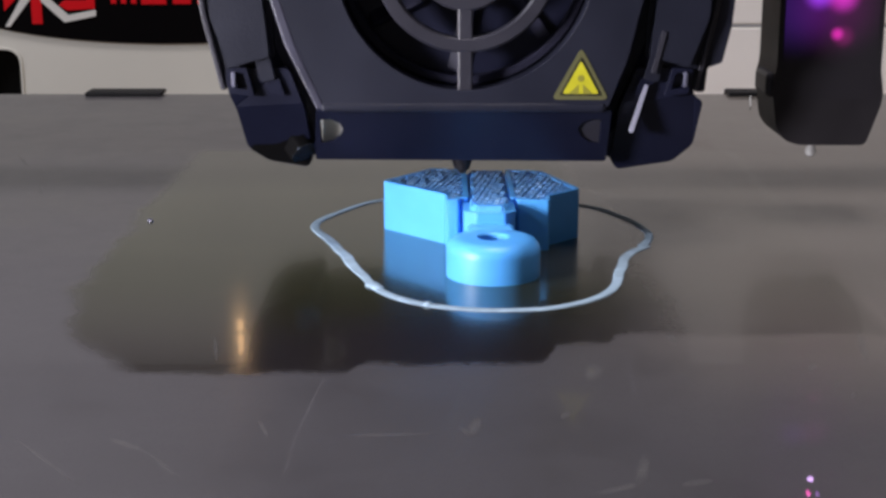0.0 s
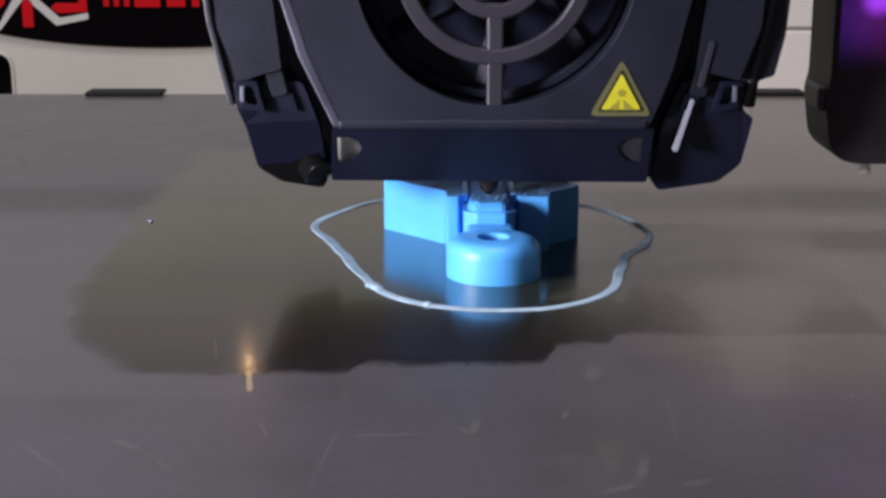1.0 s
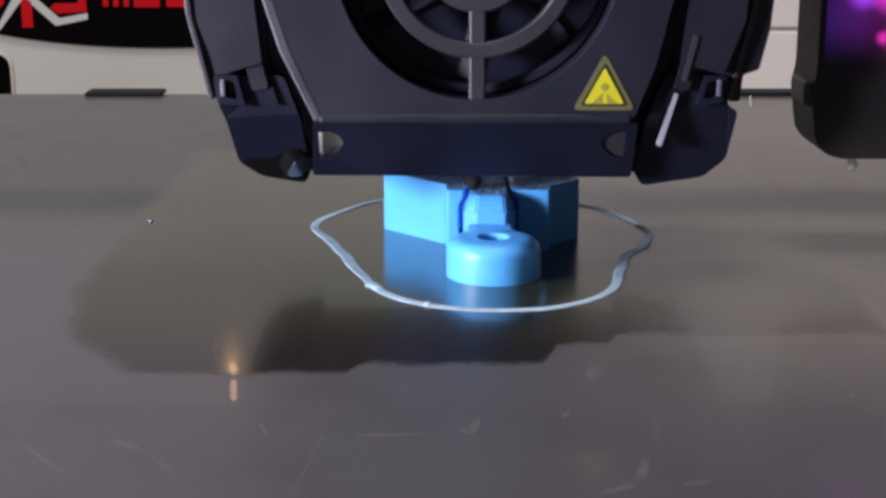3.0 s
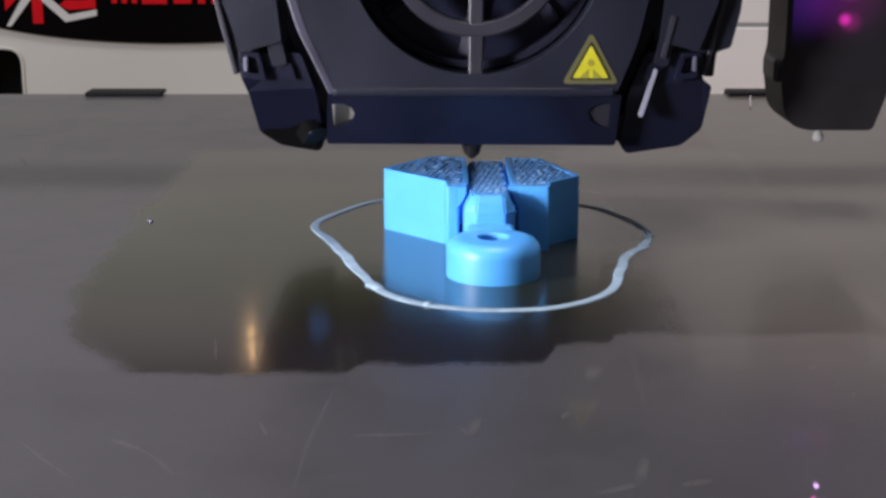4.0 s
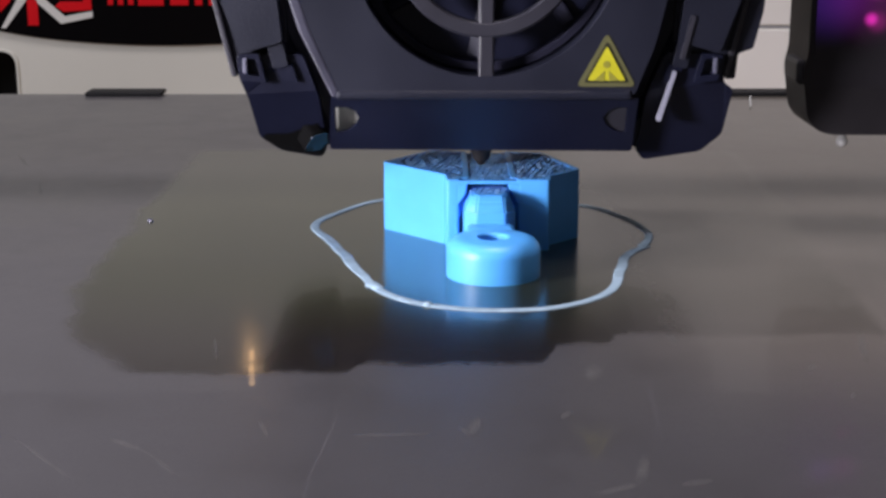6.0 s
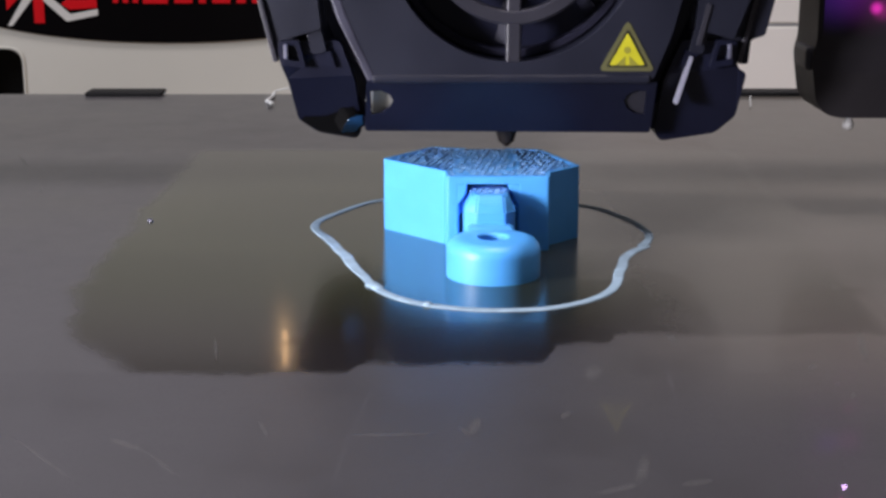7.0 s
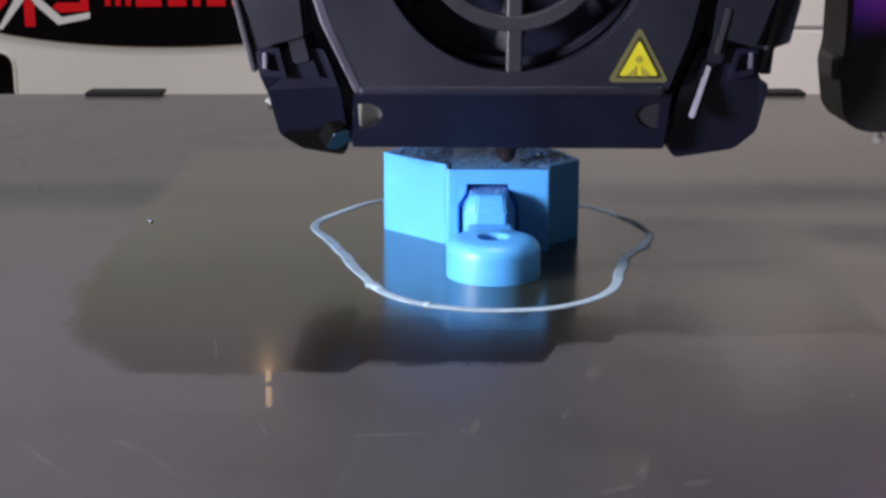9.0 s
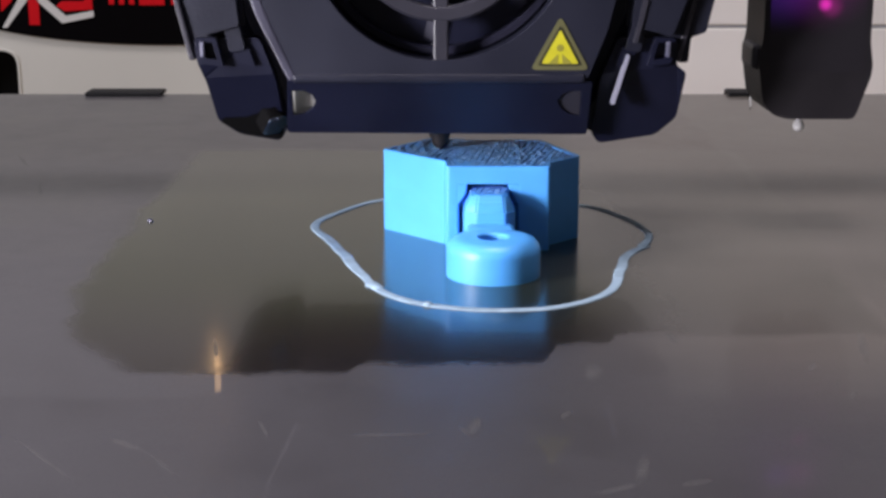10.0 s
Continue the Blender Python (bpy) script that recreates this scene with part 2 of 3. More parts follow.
PURPLE = glow("purple_led", (0.50, 0.20, 0.85), 16.0)
MAGENTA = glow("magenta_led", (0.95, 0.08, 0.45), 45.0)
VIOLET_WHITE = glow("violet_status_led", (0.75, 0.45, 1.0), 60.0)
DIFFUSER = diffuser_material()
AMBER = glow("amber_led", (1.0, 0.62, 0.30), 8.0)
WALLPAINT = material("room_wall_paint", (0.24, 0.235, 0.23), 0.8, noise_scale=4, noise_amount=0.05)
CEILPAINT = material("room_ceiling_paint", (0.7, 0.69, 0.67), 0.85, noise_scale=4, noise_amount=0.05)
WOOD = material("table_wood", (0.24, 0.16, 0.10), 0.5, noise_scale=14, noise_amount=0.3)
FLOORMAT = material("floor_boards", (0.2, 0.15, 0.11), 0.55, noise_scale=6, noise_amount=0.25)
def glue_material():
    """Thin broken film of dried glue: patchy, see-through between the flakes."""
    m = material("dried_glue_film", (0.18, 0.175, 0.175), 0.6)
    nt = m.node_tree
    co = nt.nodes.new("ShaderNodeTexCoord")
    n = nt.nodes.new("ShaderNodeTexNoise")
    n.inputs["Scale"].default_value = 1400
    n.inputs["Detail"].default_value = 6
    n.inputs["Roughness"].default_value = 0.75
    nt.links.new(co.outputs["Object"], n.inputs["Vector"])
    f = nt.nodes.new("ShaderNodeMapRange")
    f.inputs["From Min"].default_value, f.inputs["From Max"].default_value = 0.40, 0.70
    f.inputs["To Min"].default_value, f.inputs["To Max"].default_value = 0.03, 0.34
    nt.links.new(n.outputs["Fac"], f.inputs["Value"])
    # thins out towards its rim
    sep = nt.nodes.new("ShaderNodeSeparateXYZ")
    nt.links.new(co.outputs["Generated"], sep.inputs[0])
    value = f.outputs[0]
    for axis in (0, 1):
        d = nt.nodes.new("ShaderNodeMath")
        d.operation = "PINGPONG"
        d.inputs[1].default_value = 0.5
        nt.links.new(sep.outputs[axis], d.inputs[0])
        e = nt.nodes.new("ShaderNodeMapRange")
        e.interpolation_type = "SMOOTHSTEP"
        e.inputs["From Max"].default_value = 0.45
        nt.links.new(d.outputs[0], e.inputs["Value"])
        k = nt.nodes.new("ShaderNodeMath")
        k.operation = "MULTIPLY"
        nt.links.new(value, k.inputs[0])
        nt.links.new(e.outputs[0], k.inputs[1])
        value = k.outputs[0]
    nt.links.new(value, nt.nodes["Principled BSDF"].inputs["Alpha"])
    return m


GLUE = glue_material()


# ---------------------------------------------------------------- mesh helpers (in mm)
def part(name, bm, mat, parent=None, label="", smooth=False):
    bmesh.ops.recalc_face_normals(bm, faces=bm.faces[:])
    bmesh.ops.scale(bm, vec=(MM, MM, MM), verts=bm.verts[:])
    if smooth:
        for f in bm.faces:
            f.smooth = True
        for e in bm.edges:
            if len(e.link_faces) == 2 and e.calc_face_angle(0) > 0.6:
                e.smooth = False
    me = bpy.data.meshes.new(name)
    bm.to_mesh(me)
    bm.free()
    me.materials.append(mat)
    ob = new(name, me)
    if parent is not None:
        ob.parent = parent
    if label:
        tagged(ob, label)
    return ob


def empty(name, at=(0, 0, 0)):
    ob = new(name)
    ob.empty_display_size = 0.005
    ob.location = at
    return ob


def box(x0, x1, y0, y1, z0, z1, bevel=0.0, segments=2, bm=None):
    own = bmesh.new()
    bmesh.ops.create_cube(own, size=1)
    for v in own.verts:
        v.co = Vector(((x0 + x1) / 2 + v.co.x * (x1 - x0), (y0 + y1) / 2 + v.co.y * (y1 - y0), (z0 + z1) / 2 + v.co.z * (z1 - z0)))
    if bevel:
        bmesh.ops.bevel(own, geom=own.edges[:], offset=bevel, segments=segments, affect="EDGES", profile=0.5)
    return own if bm is None else merge(bm, own)


def merge(bm, other):
    me = bpy.data.meshes.new("tmp")
    other.to_mesh(me)
    other.free()
    bm.from_mesh(me)
    bpy.data.meshes.remove(me)
    return bm


def plate(loops, d0, d1, plane="xz", bevel=0.0):
    """A slab between d0 and d1 whose outline is loops[0] with holes loops[1:]. plane xz: upright, depth along y; xy: flat, depth along z."""
    bm = bmesh.new()
    rings = []
    for lp in loops:
        vs = [bm.verts.new((p[0], d0, p[1]) if plane == "xz" else (p[0], p[1], d0)) for p in lp]
        rings.append([bm.edges.new((vs[i], vs[(i + 1) % len(vs)])) for i in range(len(vs))])
    bmesh.ops.triangle_fill(bm, use_beauty=True, use_dissolve=False, edges=[e for r in rings for e in r])
    if not bm.faces:
        return bm
    out = bmesh.ops.extrude_face_region(bm, geom=bm.faces[:])
    shift = Vector((0, d1 - d0, 0)) if plane == "xz" else Vector((0, 0, d1 - d0))
    bmesh.ops.translate(bm, vec=shift, verts=[g for g in out["geom"] if isinstance(g, bmesh.types.BMVert)])
    bmesh.ops.recalc_face_normals(bm, faces=bm.faces[:])
    if bevel:
        edges = [e for e in bm.edges if len(e.link_faces) == 2 and e.calc_face_angle(0) > 0.5]
        bmesh.ops.bevel(bm, geom=edges, offset=bevel, segments=2, affect="EDGES", profile=0.5, clamp_overlap=True)
    return bm


def circle(cx, cz, r, n=48, start=0.0, end=2 * math.pi):
    full = end - start > 6.28
    return [(cx + r * math.cos(start + (end - start) * i / (n if full else n - 1)), cz + r * math.sin(start + (end - start) * i / (n if full else n - 1))) for i in range(n)]


def rounded(points, r, n=4):
    """A polygon with rounded corners."""
    out = []
    for i, p in enumerate(points):
        p, a, b = Vector(p), Vector(points[i - 1]), Vector(points[(i + 1) % len(points)])
        u, v = (a - p), (b - p)
        k = min(r, u.length * 0.45, v.length * 0.45)
        s, e = p + u.normalized() * k, p + v.normalized() * k
        for j in range(n + 1):
            t = j / n
            q = s.lerp(p, t).lerp(p.lerp(e, t), t)
            out.append((q.x, q.y))
    return out


def lathe(profile, n=40, cx=0, cy=0):
    """Profile rows (radius, z) turned round the upright axis."""
    bm = bmesh.new()
    rows = [[bm.verts.new((cx + r * math.cos(2 * math.pi * k / n), cy + r * math.sin(2 * math.pi * k / n), z)) for k in range(n)] for r, z in profile]
    for a, b in zip(rows, rows[1:]):
        for k in range(n):
            bm.faces.new((a[k], a[(k + 1) % n], b[(k + 1) % n], b[k]))
    for end in (rows[0], rows[-1]):
        bm.faces.new(end)
    return bm


def ring_solid(profile, n=64, cx=0, cy=0):
    """A closed profile turned round the upright axis."""
    bm = bmesh.new()
    rows = [[bm.verts.new((cx + r * math.cos(2 * math.pi * k / n), cy + r * math.sin(2 * math.pi * k / n), z)) for k in range(n)] for r, z in profile]
    for i in range(len(rows)):
        a, b = rows[i], rows[(i + 1) % len(rows)]
        for k in range(n):
            bm.faces.new((a[k], a[(k + 1) % n], b[(k + 1) % n], b[k]))
    return bm


# ---------------------------------------------------------------- room (never seen but in reflections)
def build_room():
    def slab(name, x0, x1, y0, y1, z0, z1, mat, label, category):
        tagged(part(name, box(x0, x1, y0, y1, z0, z1), mat), label, category, kind="structure")
    slab("floor", -1600, 1600, -1900, 1600, -880, -830, FLOORMAT, "brown wooden floor of the workroom", "floor")
    slab("ceiling", -1600, 1600, -1900, 1600, 1620, 1670, CEILPAINT, "plain white ceiling of the workroom", "ceiling")
    slab("wall_back", -1600, 1600, 1500, 1600, -830, 1620, CEILPAINT, "plain light grey wall behind the machines", "wall")
    slab("wall_front", -1600, 1600, -1900, -1800, -830, 1620, WALLPAINT, "plain light grey wall of the workroom", "wall")
    slab("wall_right", 1500, 1600, -1800, 1500, -830, 1620, WALLPAINT, "plain light grey wall of the workroom", "wall")
    # wall with the window opening
    bm = plate([[(-1800, -830), (1500, -830), (1500, 1620), (-1800, 1620)], [(-870, 340), (-170, 340), (-170, 1090), (-870, 1090)]], 0, 100)
    for v in bm.verts:
        v.co = Vector((-1500 - v.co.y, v.co.x, v.co.z))
    tagged(part("wall_left", bm, WALLPAINT), "plain light grey wall with a window opening", "wall", kind="structure")
    top = part("table_top", box(-900, 900, -600, 1000, -140, -100, 3), WOOD)
    tagged(top, "brown wooden table top under the machines", "table", kind="structure")
    for sx in (-840, 780):
        for sy in (-540, 880):
            part("leg", box(sx, sx + 60, sy, sy + 60, -830, -140), WOOD, top)


# ---------------------------------------------------------------- the print bed
def build_bed():
    bed = empty("print_bed")
    tagged(bed, "black coated glass print bed with a wiped patch and faint scratches", "print bed")
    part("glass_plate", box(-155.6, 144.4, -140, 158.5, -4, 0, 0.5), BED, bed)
    part("heater_plate", box(-155.6, 144.4, -140, 157, -8, -4.004), ALU, bed)
    part("carriage", box(-110, 100, -100, 120, -30, -8.004, 2), ALU, bed)
    for x in (-80, 55):
        part("rail_block", box(x, x + 20, -90, 110, -100, -30.004, 2), ALU, bed)
    for x in (-86, 74.8):
        clip = part("clip", box(x - 9.1, x + 10.1, 154.0, 161.5, 0.0, 1.0, 0.4), BLACK, bed, "black low clip on the rear edge")
        part("lip", box(x - 9.2, x + 9.2, 158.6, 161.2, -9, 0.0), BLACK, clip)


def build_smears():
    """Old glue smears, scratches and dust flecks on the glass, each a film of its own."""
    rng = random.Random(4)

    def smear(x, y, length, width, angle, name="glue_smear", label="pale dried glue smear on the black print bed"):
        bm = bmesh.new()
        n = 12
        left, right = [], []
        for i in range(n + 1):
            t = i / n
            w = width * (math.sin(math.pi * t) ** 0.6 + 0.05) * rng.uniform(0.5, 1.1) * 0.95
            o = rng.uniform(-0.15, 0.15) * width
            left.append(bm.verts.new((t * length - length / 2, o + w, 0.02)))
            right.append(bm.verts.new((t * length - length / 2, o - w, 0.02)))
        for i in range(n):
            bm.faces.new((left[i], left[i + 1], right[i + 1], right[i]))
        out = bmesh.ops.extrude_face_region(bm, geom=bm.faces[:])
        bmesh.ops.translate(bm, vec=(0, 0, -0.02), verts=[g for g in out["geom"] if isinstance(g, bmesh.types.BMVert)])
        ob = part(name, bm, GLUE)
        ob.location = (x * MM, y * MM, 0.000004)
        ob.rotation_euler = (0, 0, radians(angle))
        tagged(ob, label, "smear", group="marks on the bed")

    for row in SMEARS:
        smear(*row)
    # a crumb of dust on the wiped patch
    for x, y, r in ((-52.4, 18.0, 0.5),):
        crumb = part("dust_crumb", lathe([(r, 0.0), (r * 0.9, r * 0.5), (r * 0.4, r * 0.8), (r * 0.1, r * 0.85)], 9), LATCH)
        crumb.location = (x * MM, y * MM, 0)
        tagged(crumb, "tiny grey crumb of dust lying on the black bed", "dust crumb", group="marks on the bed")


SMEARS = ((12.9, -83.0, 8.9, 0.88, -102), (17.5, -86.1, 4.3, 0.73, 25), (21.7, -43.0, 6.0, 0.79, -86), (11.0, -55.5, 7.5, 1.7, -100),
          (6.9, -68.8, 3.4, 0.68, -109), (-2.5, -71.9, 6.3, 0.81, -96), (-3.4, -73.5, 4.5, 0.44, -61), (-10.7, -74.3, 10.6, 0.47, 3),
          (43.5, -46.3, 15.2, 0.69, -102), (37.1, -59.5, 3.5, 0.44, -110), (38.0, -62.9, 3.1, 0.43, -114), (-36.5, -76.9, 6.1, 0.62, -37),
          (-32.0, -81.8, 8.1, 0.27, -57), (-86.9, 69.2, 18.8, 0.43, 113), (-76.7, 43.3, 16.0, 0.39, -74),
          (-32.2, -47.4, 9.0, 0.3, -80), (35.7, -53.7, 4.1, 0.42, -109), (-43.5, -80.5, 15.8, 0.27, -52), (-23.6, -72.7, 6.5, 0.3, -71),
          (10.4, -87.3, 7.6, 0.72, 30))


# ---------------------------------------------------------------- the printed keychain and its skirt
HEX = ((-15.0, 13.0), (-4.9, 0.6), (9.7, 0.2), (15.0, 7.2), (10.1, 20.8), (-7.6, 23.2))
RING = (1.25, -14.0)
Z0, RATE = 7.6, 0.5          # height of the top at the start in mm, and its growth in mm a second
SLOT_Z = 10.0                # underside of the bridge over the slot


def height(t):
    return Z0 + RATE * t


def hex_distance(px, py):
    best, inside = 1e9, True
    for i in range(6):
        a, b = Vector(HEX[i]), Vector(HEX[(i + 1) % 6])
        p, e = Vector((px, py)), b - a
        k = max(0, min(1, (p - a).dot(e) / e.length_squared))
        best = min(best, (a + e * k - p).length)
        if e.x * (py - a.y) - e.y * (px - a.x) < 0:
            inside = False
    return -best if inside else best


def skirt_radius(angle, off):
    """Distance from the middle to the line that keeps off mm from the print all round."""
    c, s = math.cos(angle), math.sin(angle)
    lo, hi = 5.0, 60.0
    k = 8.0 if c > 0.1 else 17.0 if c < -0.1 else 12.5 - 45.0 * c
    for _ in range(40):
        mid = (lo + hi) / 2
        x, y = mid * c, 2 + mid * s
        d1 = hex_distance(x, y)
        d2 = math.hypot(x - RING[0], y - RING[1]) - 6.5
        h = max(k - abs(d1 - d2), 0) / k
        d = min(d1, d2) - h * h * k / 4
        if d < off:
            lo = mid
        else:
            hi = mid
    return lo


def build_skirt():
    bm = bmesh.new()
    n = 240
    rows = []
    for i in range(n):
        a = 2 * math.pi * i / n
        ring = []
        shift = sum(h * math.exp(-((a - m) / w) ** 2) for h, m, w in
                    ((2.4, 2.1, 0.42), (-1.0, 2.85, 0.18), (0.5, 3.27, 0.2), (-0.8, 3.95, 0.22), (0.3, 5.0, 0.2), (-0.4, 5.5, 0.15), (-0.8, 0.08, 0.24), (1.3, 0.58, 0.28)))
        shift += 0.05 * math.sin(9 * a) + 0.03 * math.sin(23 * a + 1)
        wide = 1.04 + 0.06 * math.sin(7 * a + 2) + 0.03 * math.sin(31 * a)
        for off, z in ((-0.66, 0.02), (-0.56, 0.13), (-0.16, 0.16), (0.0, 0.14), (0.16, 0.16), (0.56, 0.13), (0.66, 0.02)):
            r = skirt_radius(a, 11.1 + shift + off * wide)
            ring.append(bm.verts.new((r * math.cos(a), 2 + r * math.sin(a), z)))
        rows.append(ring)
    for i in range(n):
        a, b = rows[i], rows[(i + 1) % n]
        for k in range(len(a)):
            bm.faces.new((a[k], a[(k + 1) % len(a)], b[(k + 1) % len(a)], b[k]))
    ob = part("print_skirt", bm, SKIRT, smooth=True)
    tagged(ob, "thin pale blue plastic skirt line laid round the print", "skirt line")
    # where the line starts and ends it is laid double, and a speck sticks up farther on
    for x, y, r, h in ((-15.2, -20.0, 1.0, 0.42), (-14.4, -21.3, 0.8, 0.36), (-7.7, -29.3, 0.6, 0.5)):
        part("seam_blob", lathe([(r, 0.03), (r * 0.95, h * 0.6), (r * 0.6, h * 0.92), (r * 0.2, h)], 14, x, y), SKIRT, ob, smooth=True)


def halves(inset, slot):
    """Outlines of the left and right half of the body, parted by the slot from slot[0] to slot[1], with the front block standing proud."""
    k = 1 - inset / 12.0

    def near(p):
        return (1.0 + (p[0] - 1.0) * k, 10.0 + (p[1] - 10.0) * k)
    front, back = -0.9, 21.9
    left = [near(p) for p in ((-15.0, 13.0), (-5.3, 3.0), (-5.2, front))] + [(slot[0], near((0, front))[1]), (slot[0], near((0, back))[1]), near((-7.6, 23.2))]
    right = [(slot[1], near((0, front))[1])] + [near(p) for p in ((9.9, front), (10.0, 2.2), (15.0, 7.3), (10.1, 20.8))] + [(slot[1], near((0, back))[1])]
    return left, right


def stepped_half(side, inset, rim):
    """A half whose slot is wide at the front face and narrower behind it, drawn in by inset outside and by rim along the slot."""
    left, right = halves(inset, (-3.3 - rim, 5.1 + rim))
    if side == 0:
        return left[:4][:3] + [left[3], (-3.3 - rim, 0.7 + rim), (-2.0 - rim, 0.7 + rim), (-2.0 - rim, left[4][1])] + left[5:]
    return right[:5] + [(4.2 + rim, right[5][1]), (4.2 + rim, 0.7 + rim), (5.1 + rim, 0.7 + rim)]


def infill(bm, outline, z, step, angle, h=0.16, w=0.34):
    """Beads of plastic laid side by side across a convex outline."""
    ca, sa = math.cos(angle), math.sin(angle)
    d, nrm = Vector((ca, sa)), Vector((-sa, ca))
    vals = [nrm.dot(Vector(p)) for p in outline]
    k = min(vals) + step
    rng = random.Random(11)
    while k < max(vals) - step * 0.5:
        hits = []
        for i in range(len(outline)):
            a, b = Vector(outline[i]), Vector(outline[(i + 1) % len(outline)])
            va, vb = nrm.dot(a) - k, nrm.dot(b) - k
            if va * vb < 0:
                hits.append(d.dot(a.lerp(b, va / (va - vb))))
        if len(hits) == 2 and abs(hits[0] - hits[1]) > 1.5:
            lo, hi = min(hits) + 0.5, max(hits) - 0.5
            m = max(2, int((hi - lo) / 0.9))
            prev = None
            for i in range(m + 1):
                c = d * (lo + (hi - lo) * i / m) + nrm * (k + rng.uniform(-0.08, 0.08))
                zz = z + h * rng.uniform(0.3, 1.7)
                row = [bm.verts.new((*(c - nrm * w), z - 0.3)), bm.verts.new((*(c - nrm * w * 0.5), zz)), bm.verts.new((*(c + nrm * w * 0.5), zz)), bm.verts.new((*(c + nrm * w), z - 0.3))]
                if prev:
                    for j in range(3):
                        bm.faces.new((prev[j], prev[j + 1], row[j + 1], row[j]))
                prev = row
        k += step
    return bm


def build_print():
    thing = empty("printed_keychain")
    tagged(thing, "half-printed sky-blue plastic hexagonal keychain with round loop on the bed", "keychain")
    moving = {}
    left, right = halves(0.0, (-3.35, 5.15))
    base = bmesh.new()
    merge(base, plate([rounded(left, 0.45, 3)], 0.0, Z0 - 0.6, "xy"))
    merge(base, plate([rounded(right, 0.45, 3)], 0.0, Z0 - 0.6, "xy"))
    # floor that joins the two halves under the arm
    merge(base, box(-3.6, 5.4, 7, 21.4, 0.0, 6.85))
    part("body", base, BLUE, thing)
    # the two upper halves that grow with the layers
    for side in (0, 1):
        bm = bmesh.new()
        outer = rounded(stepped_half(side, 0.008, 0.0), 0.55, 4)
        inner = rounded(stepped_half(side, 0.8, 0.75), 0.3, 2)
        merge(bm, plate([outer, inner], -5.9, 0.0, "xy"))
        merge(bm, plate([inner], -5.9, -0.16, "xy"))
        ob = part("upper_half", bm, BLUE, thing)
        tagged(part("infill", infill(bmesh.new(), halves(0.8, (-2.75, 4.95))[side], -0.17, 0.85, 1.32, 0.15, 0.62), BLUE_TOP_SHADED, ob, "rough infill lines, their blue darkened for shade"), kind="stuff")
        moving.setdefault("halves", []).append(ob)
    # bridge layers over the slot
    bridge = []
    for k in range(10):
        g = 0.004 * k
        bm = bmesh.new()
        box(-4.15 + g, 5.95 - g, -0.918 + g, 21.2 - g, -0.28, 0.0, bm=bm)
        layer = part("bridge_layer", bm, BLUE, thing)
        tagged(part("infill", infill(bmesh.new(), [(-3.3, -0.6), (5.1, -0.6), (5.1, 21.0), (-3.3, 21.0)], -0.06, 0.85, 1.42, 0.10, 0.62), BLUE_TOP_SHADED, layer), kind="stuff")
        bridge.append(layer)
    moving["bridge"] = bridge
    # shoulders that narrow the slot under the bridge
    moving["shoulders"] = [part("shoulder", plate([pts], -0.86, 0.75, "xz", 0.08), BLUE, thing) for pts in
                           ([(-3.6, -2.9), (-3.3, -2.9), (-2.35, -1.2), (-2.25, 0.0), (-3.6, 0.0)], [(5.4, -2.9), (5.1, -2.9), (4.5, -1.2), (3.9, -0.8), (3.8, 0.0), (5.4, 0.0)])]
    # arm inside the slot, with shoulders, and its top that grows until it is done
    plan = [(-2.75, -5.0), (-1.0, -6.4), (3.2, -6.4), (4.7, -5.0), (4.7, 21.5), (-2.75, 21.5)]
    part("arm", plate([rounded(plan, 0.3, 2)], 0.0, 6.9, "xy"), BLUE, thing)
    bm = bmesh.new()
    upper = [(-1.9, -4.6), (-0.9, -5.9), (3.1, -5.9), (4.0, -4.6), (4.0, 21.4), (-1.9, 21.4)]
    crown = [(-1.5, -4.0), (-0.7, -5.2), (2.9, -5.2), (3.6, -4.0), (3.6, 21.3), (-1.5, 21.3)]
    rows = [[bm.verts.new((x * 0.996, y * 0.996, z)) for x, y in pts] for pts, z in ((plan, -4.4), (plan, -2.5), (upper, -0.9), (crown, 0.0))]
    for a, b in zip(rows, rows[1:]):
        for k in range(6):
            bm.faces.new((a[k], a[(k + 1) % 6], b[(k + 1) % 6], b[k]))
    bm.faces.new(rows[0])
    bm.faces.new(rows[-1])
    bmesh.ops.recalc_face_normals(bm, faces=bm.faces[:])
    bmesh.ops.bevel(bm, geom=[e for e in bm.edges if e.calc_face_angle(0) > 0.2], offset=0.25, segments=2, affect="EDGES")
    merge(bm, box(-3.2, 5.0, 8, 21.2, -4.3, -1.3))
    moving["arm_top"] = part("arm_top", bm, BLUE, thing)
    tagged(part("infill", infill(bmesh.new(), [(-1.4, -4.4), (3.5, -4.4), (3.5, 21.1), (-1.4, 21.1)], -0.02, 0.85, 1.4, 0.10, 0.60), BLUE_TOP_SHADED, moving["arm_top"]), kind="stuff")
    # loop for the key ring
    R, h, hole = 6.5, 5.4, 2.1
    prof = [(R, 0.0)]
    prof += [(R, 3.4)] + [(R - 1.9 + 1.9 * math.cos(u), 3.4 + 1.9 * math.sin(u)) for u in (0.3, 0.6, 0.9, 1.2, 1.45)]
    prof += [(R - 2.4, h - 0.05), (hole + 0.2, h - 0.06), (hole, h - 0.25), (hole, 0.0)]
    loop = ring_solid(prof, 72, *RING)
    part("loop", loop, BLUE, thing, smooth=True)
    part("neck", box(-2.4, 4.4, -9.5, -6.0, 0.0, 5.3, 0.6), BLUE, thing)
    return moving


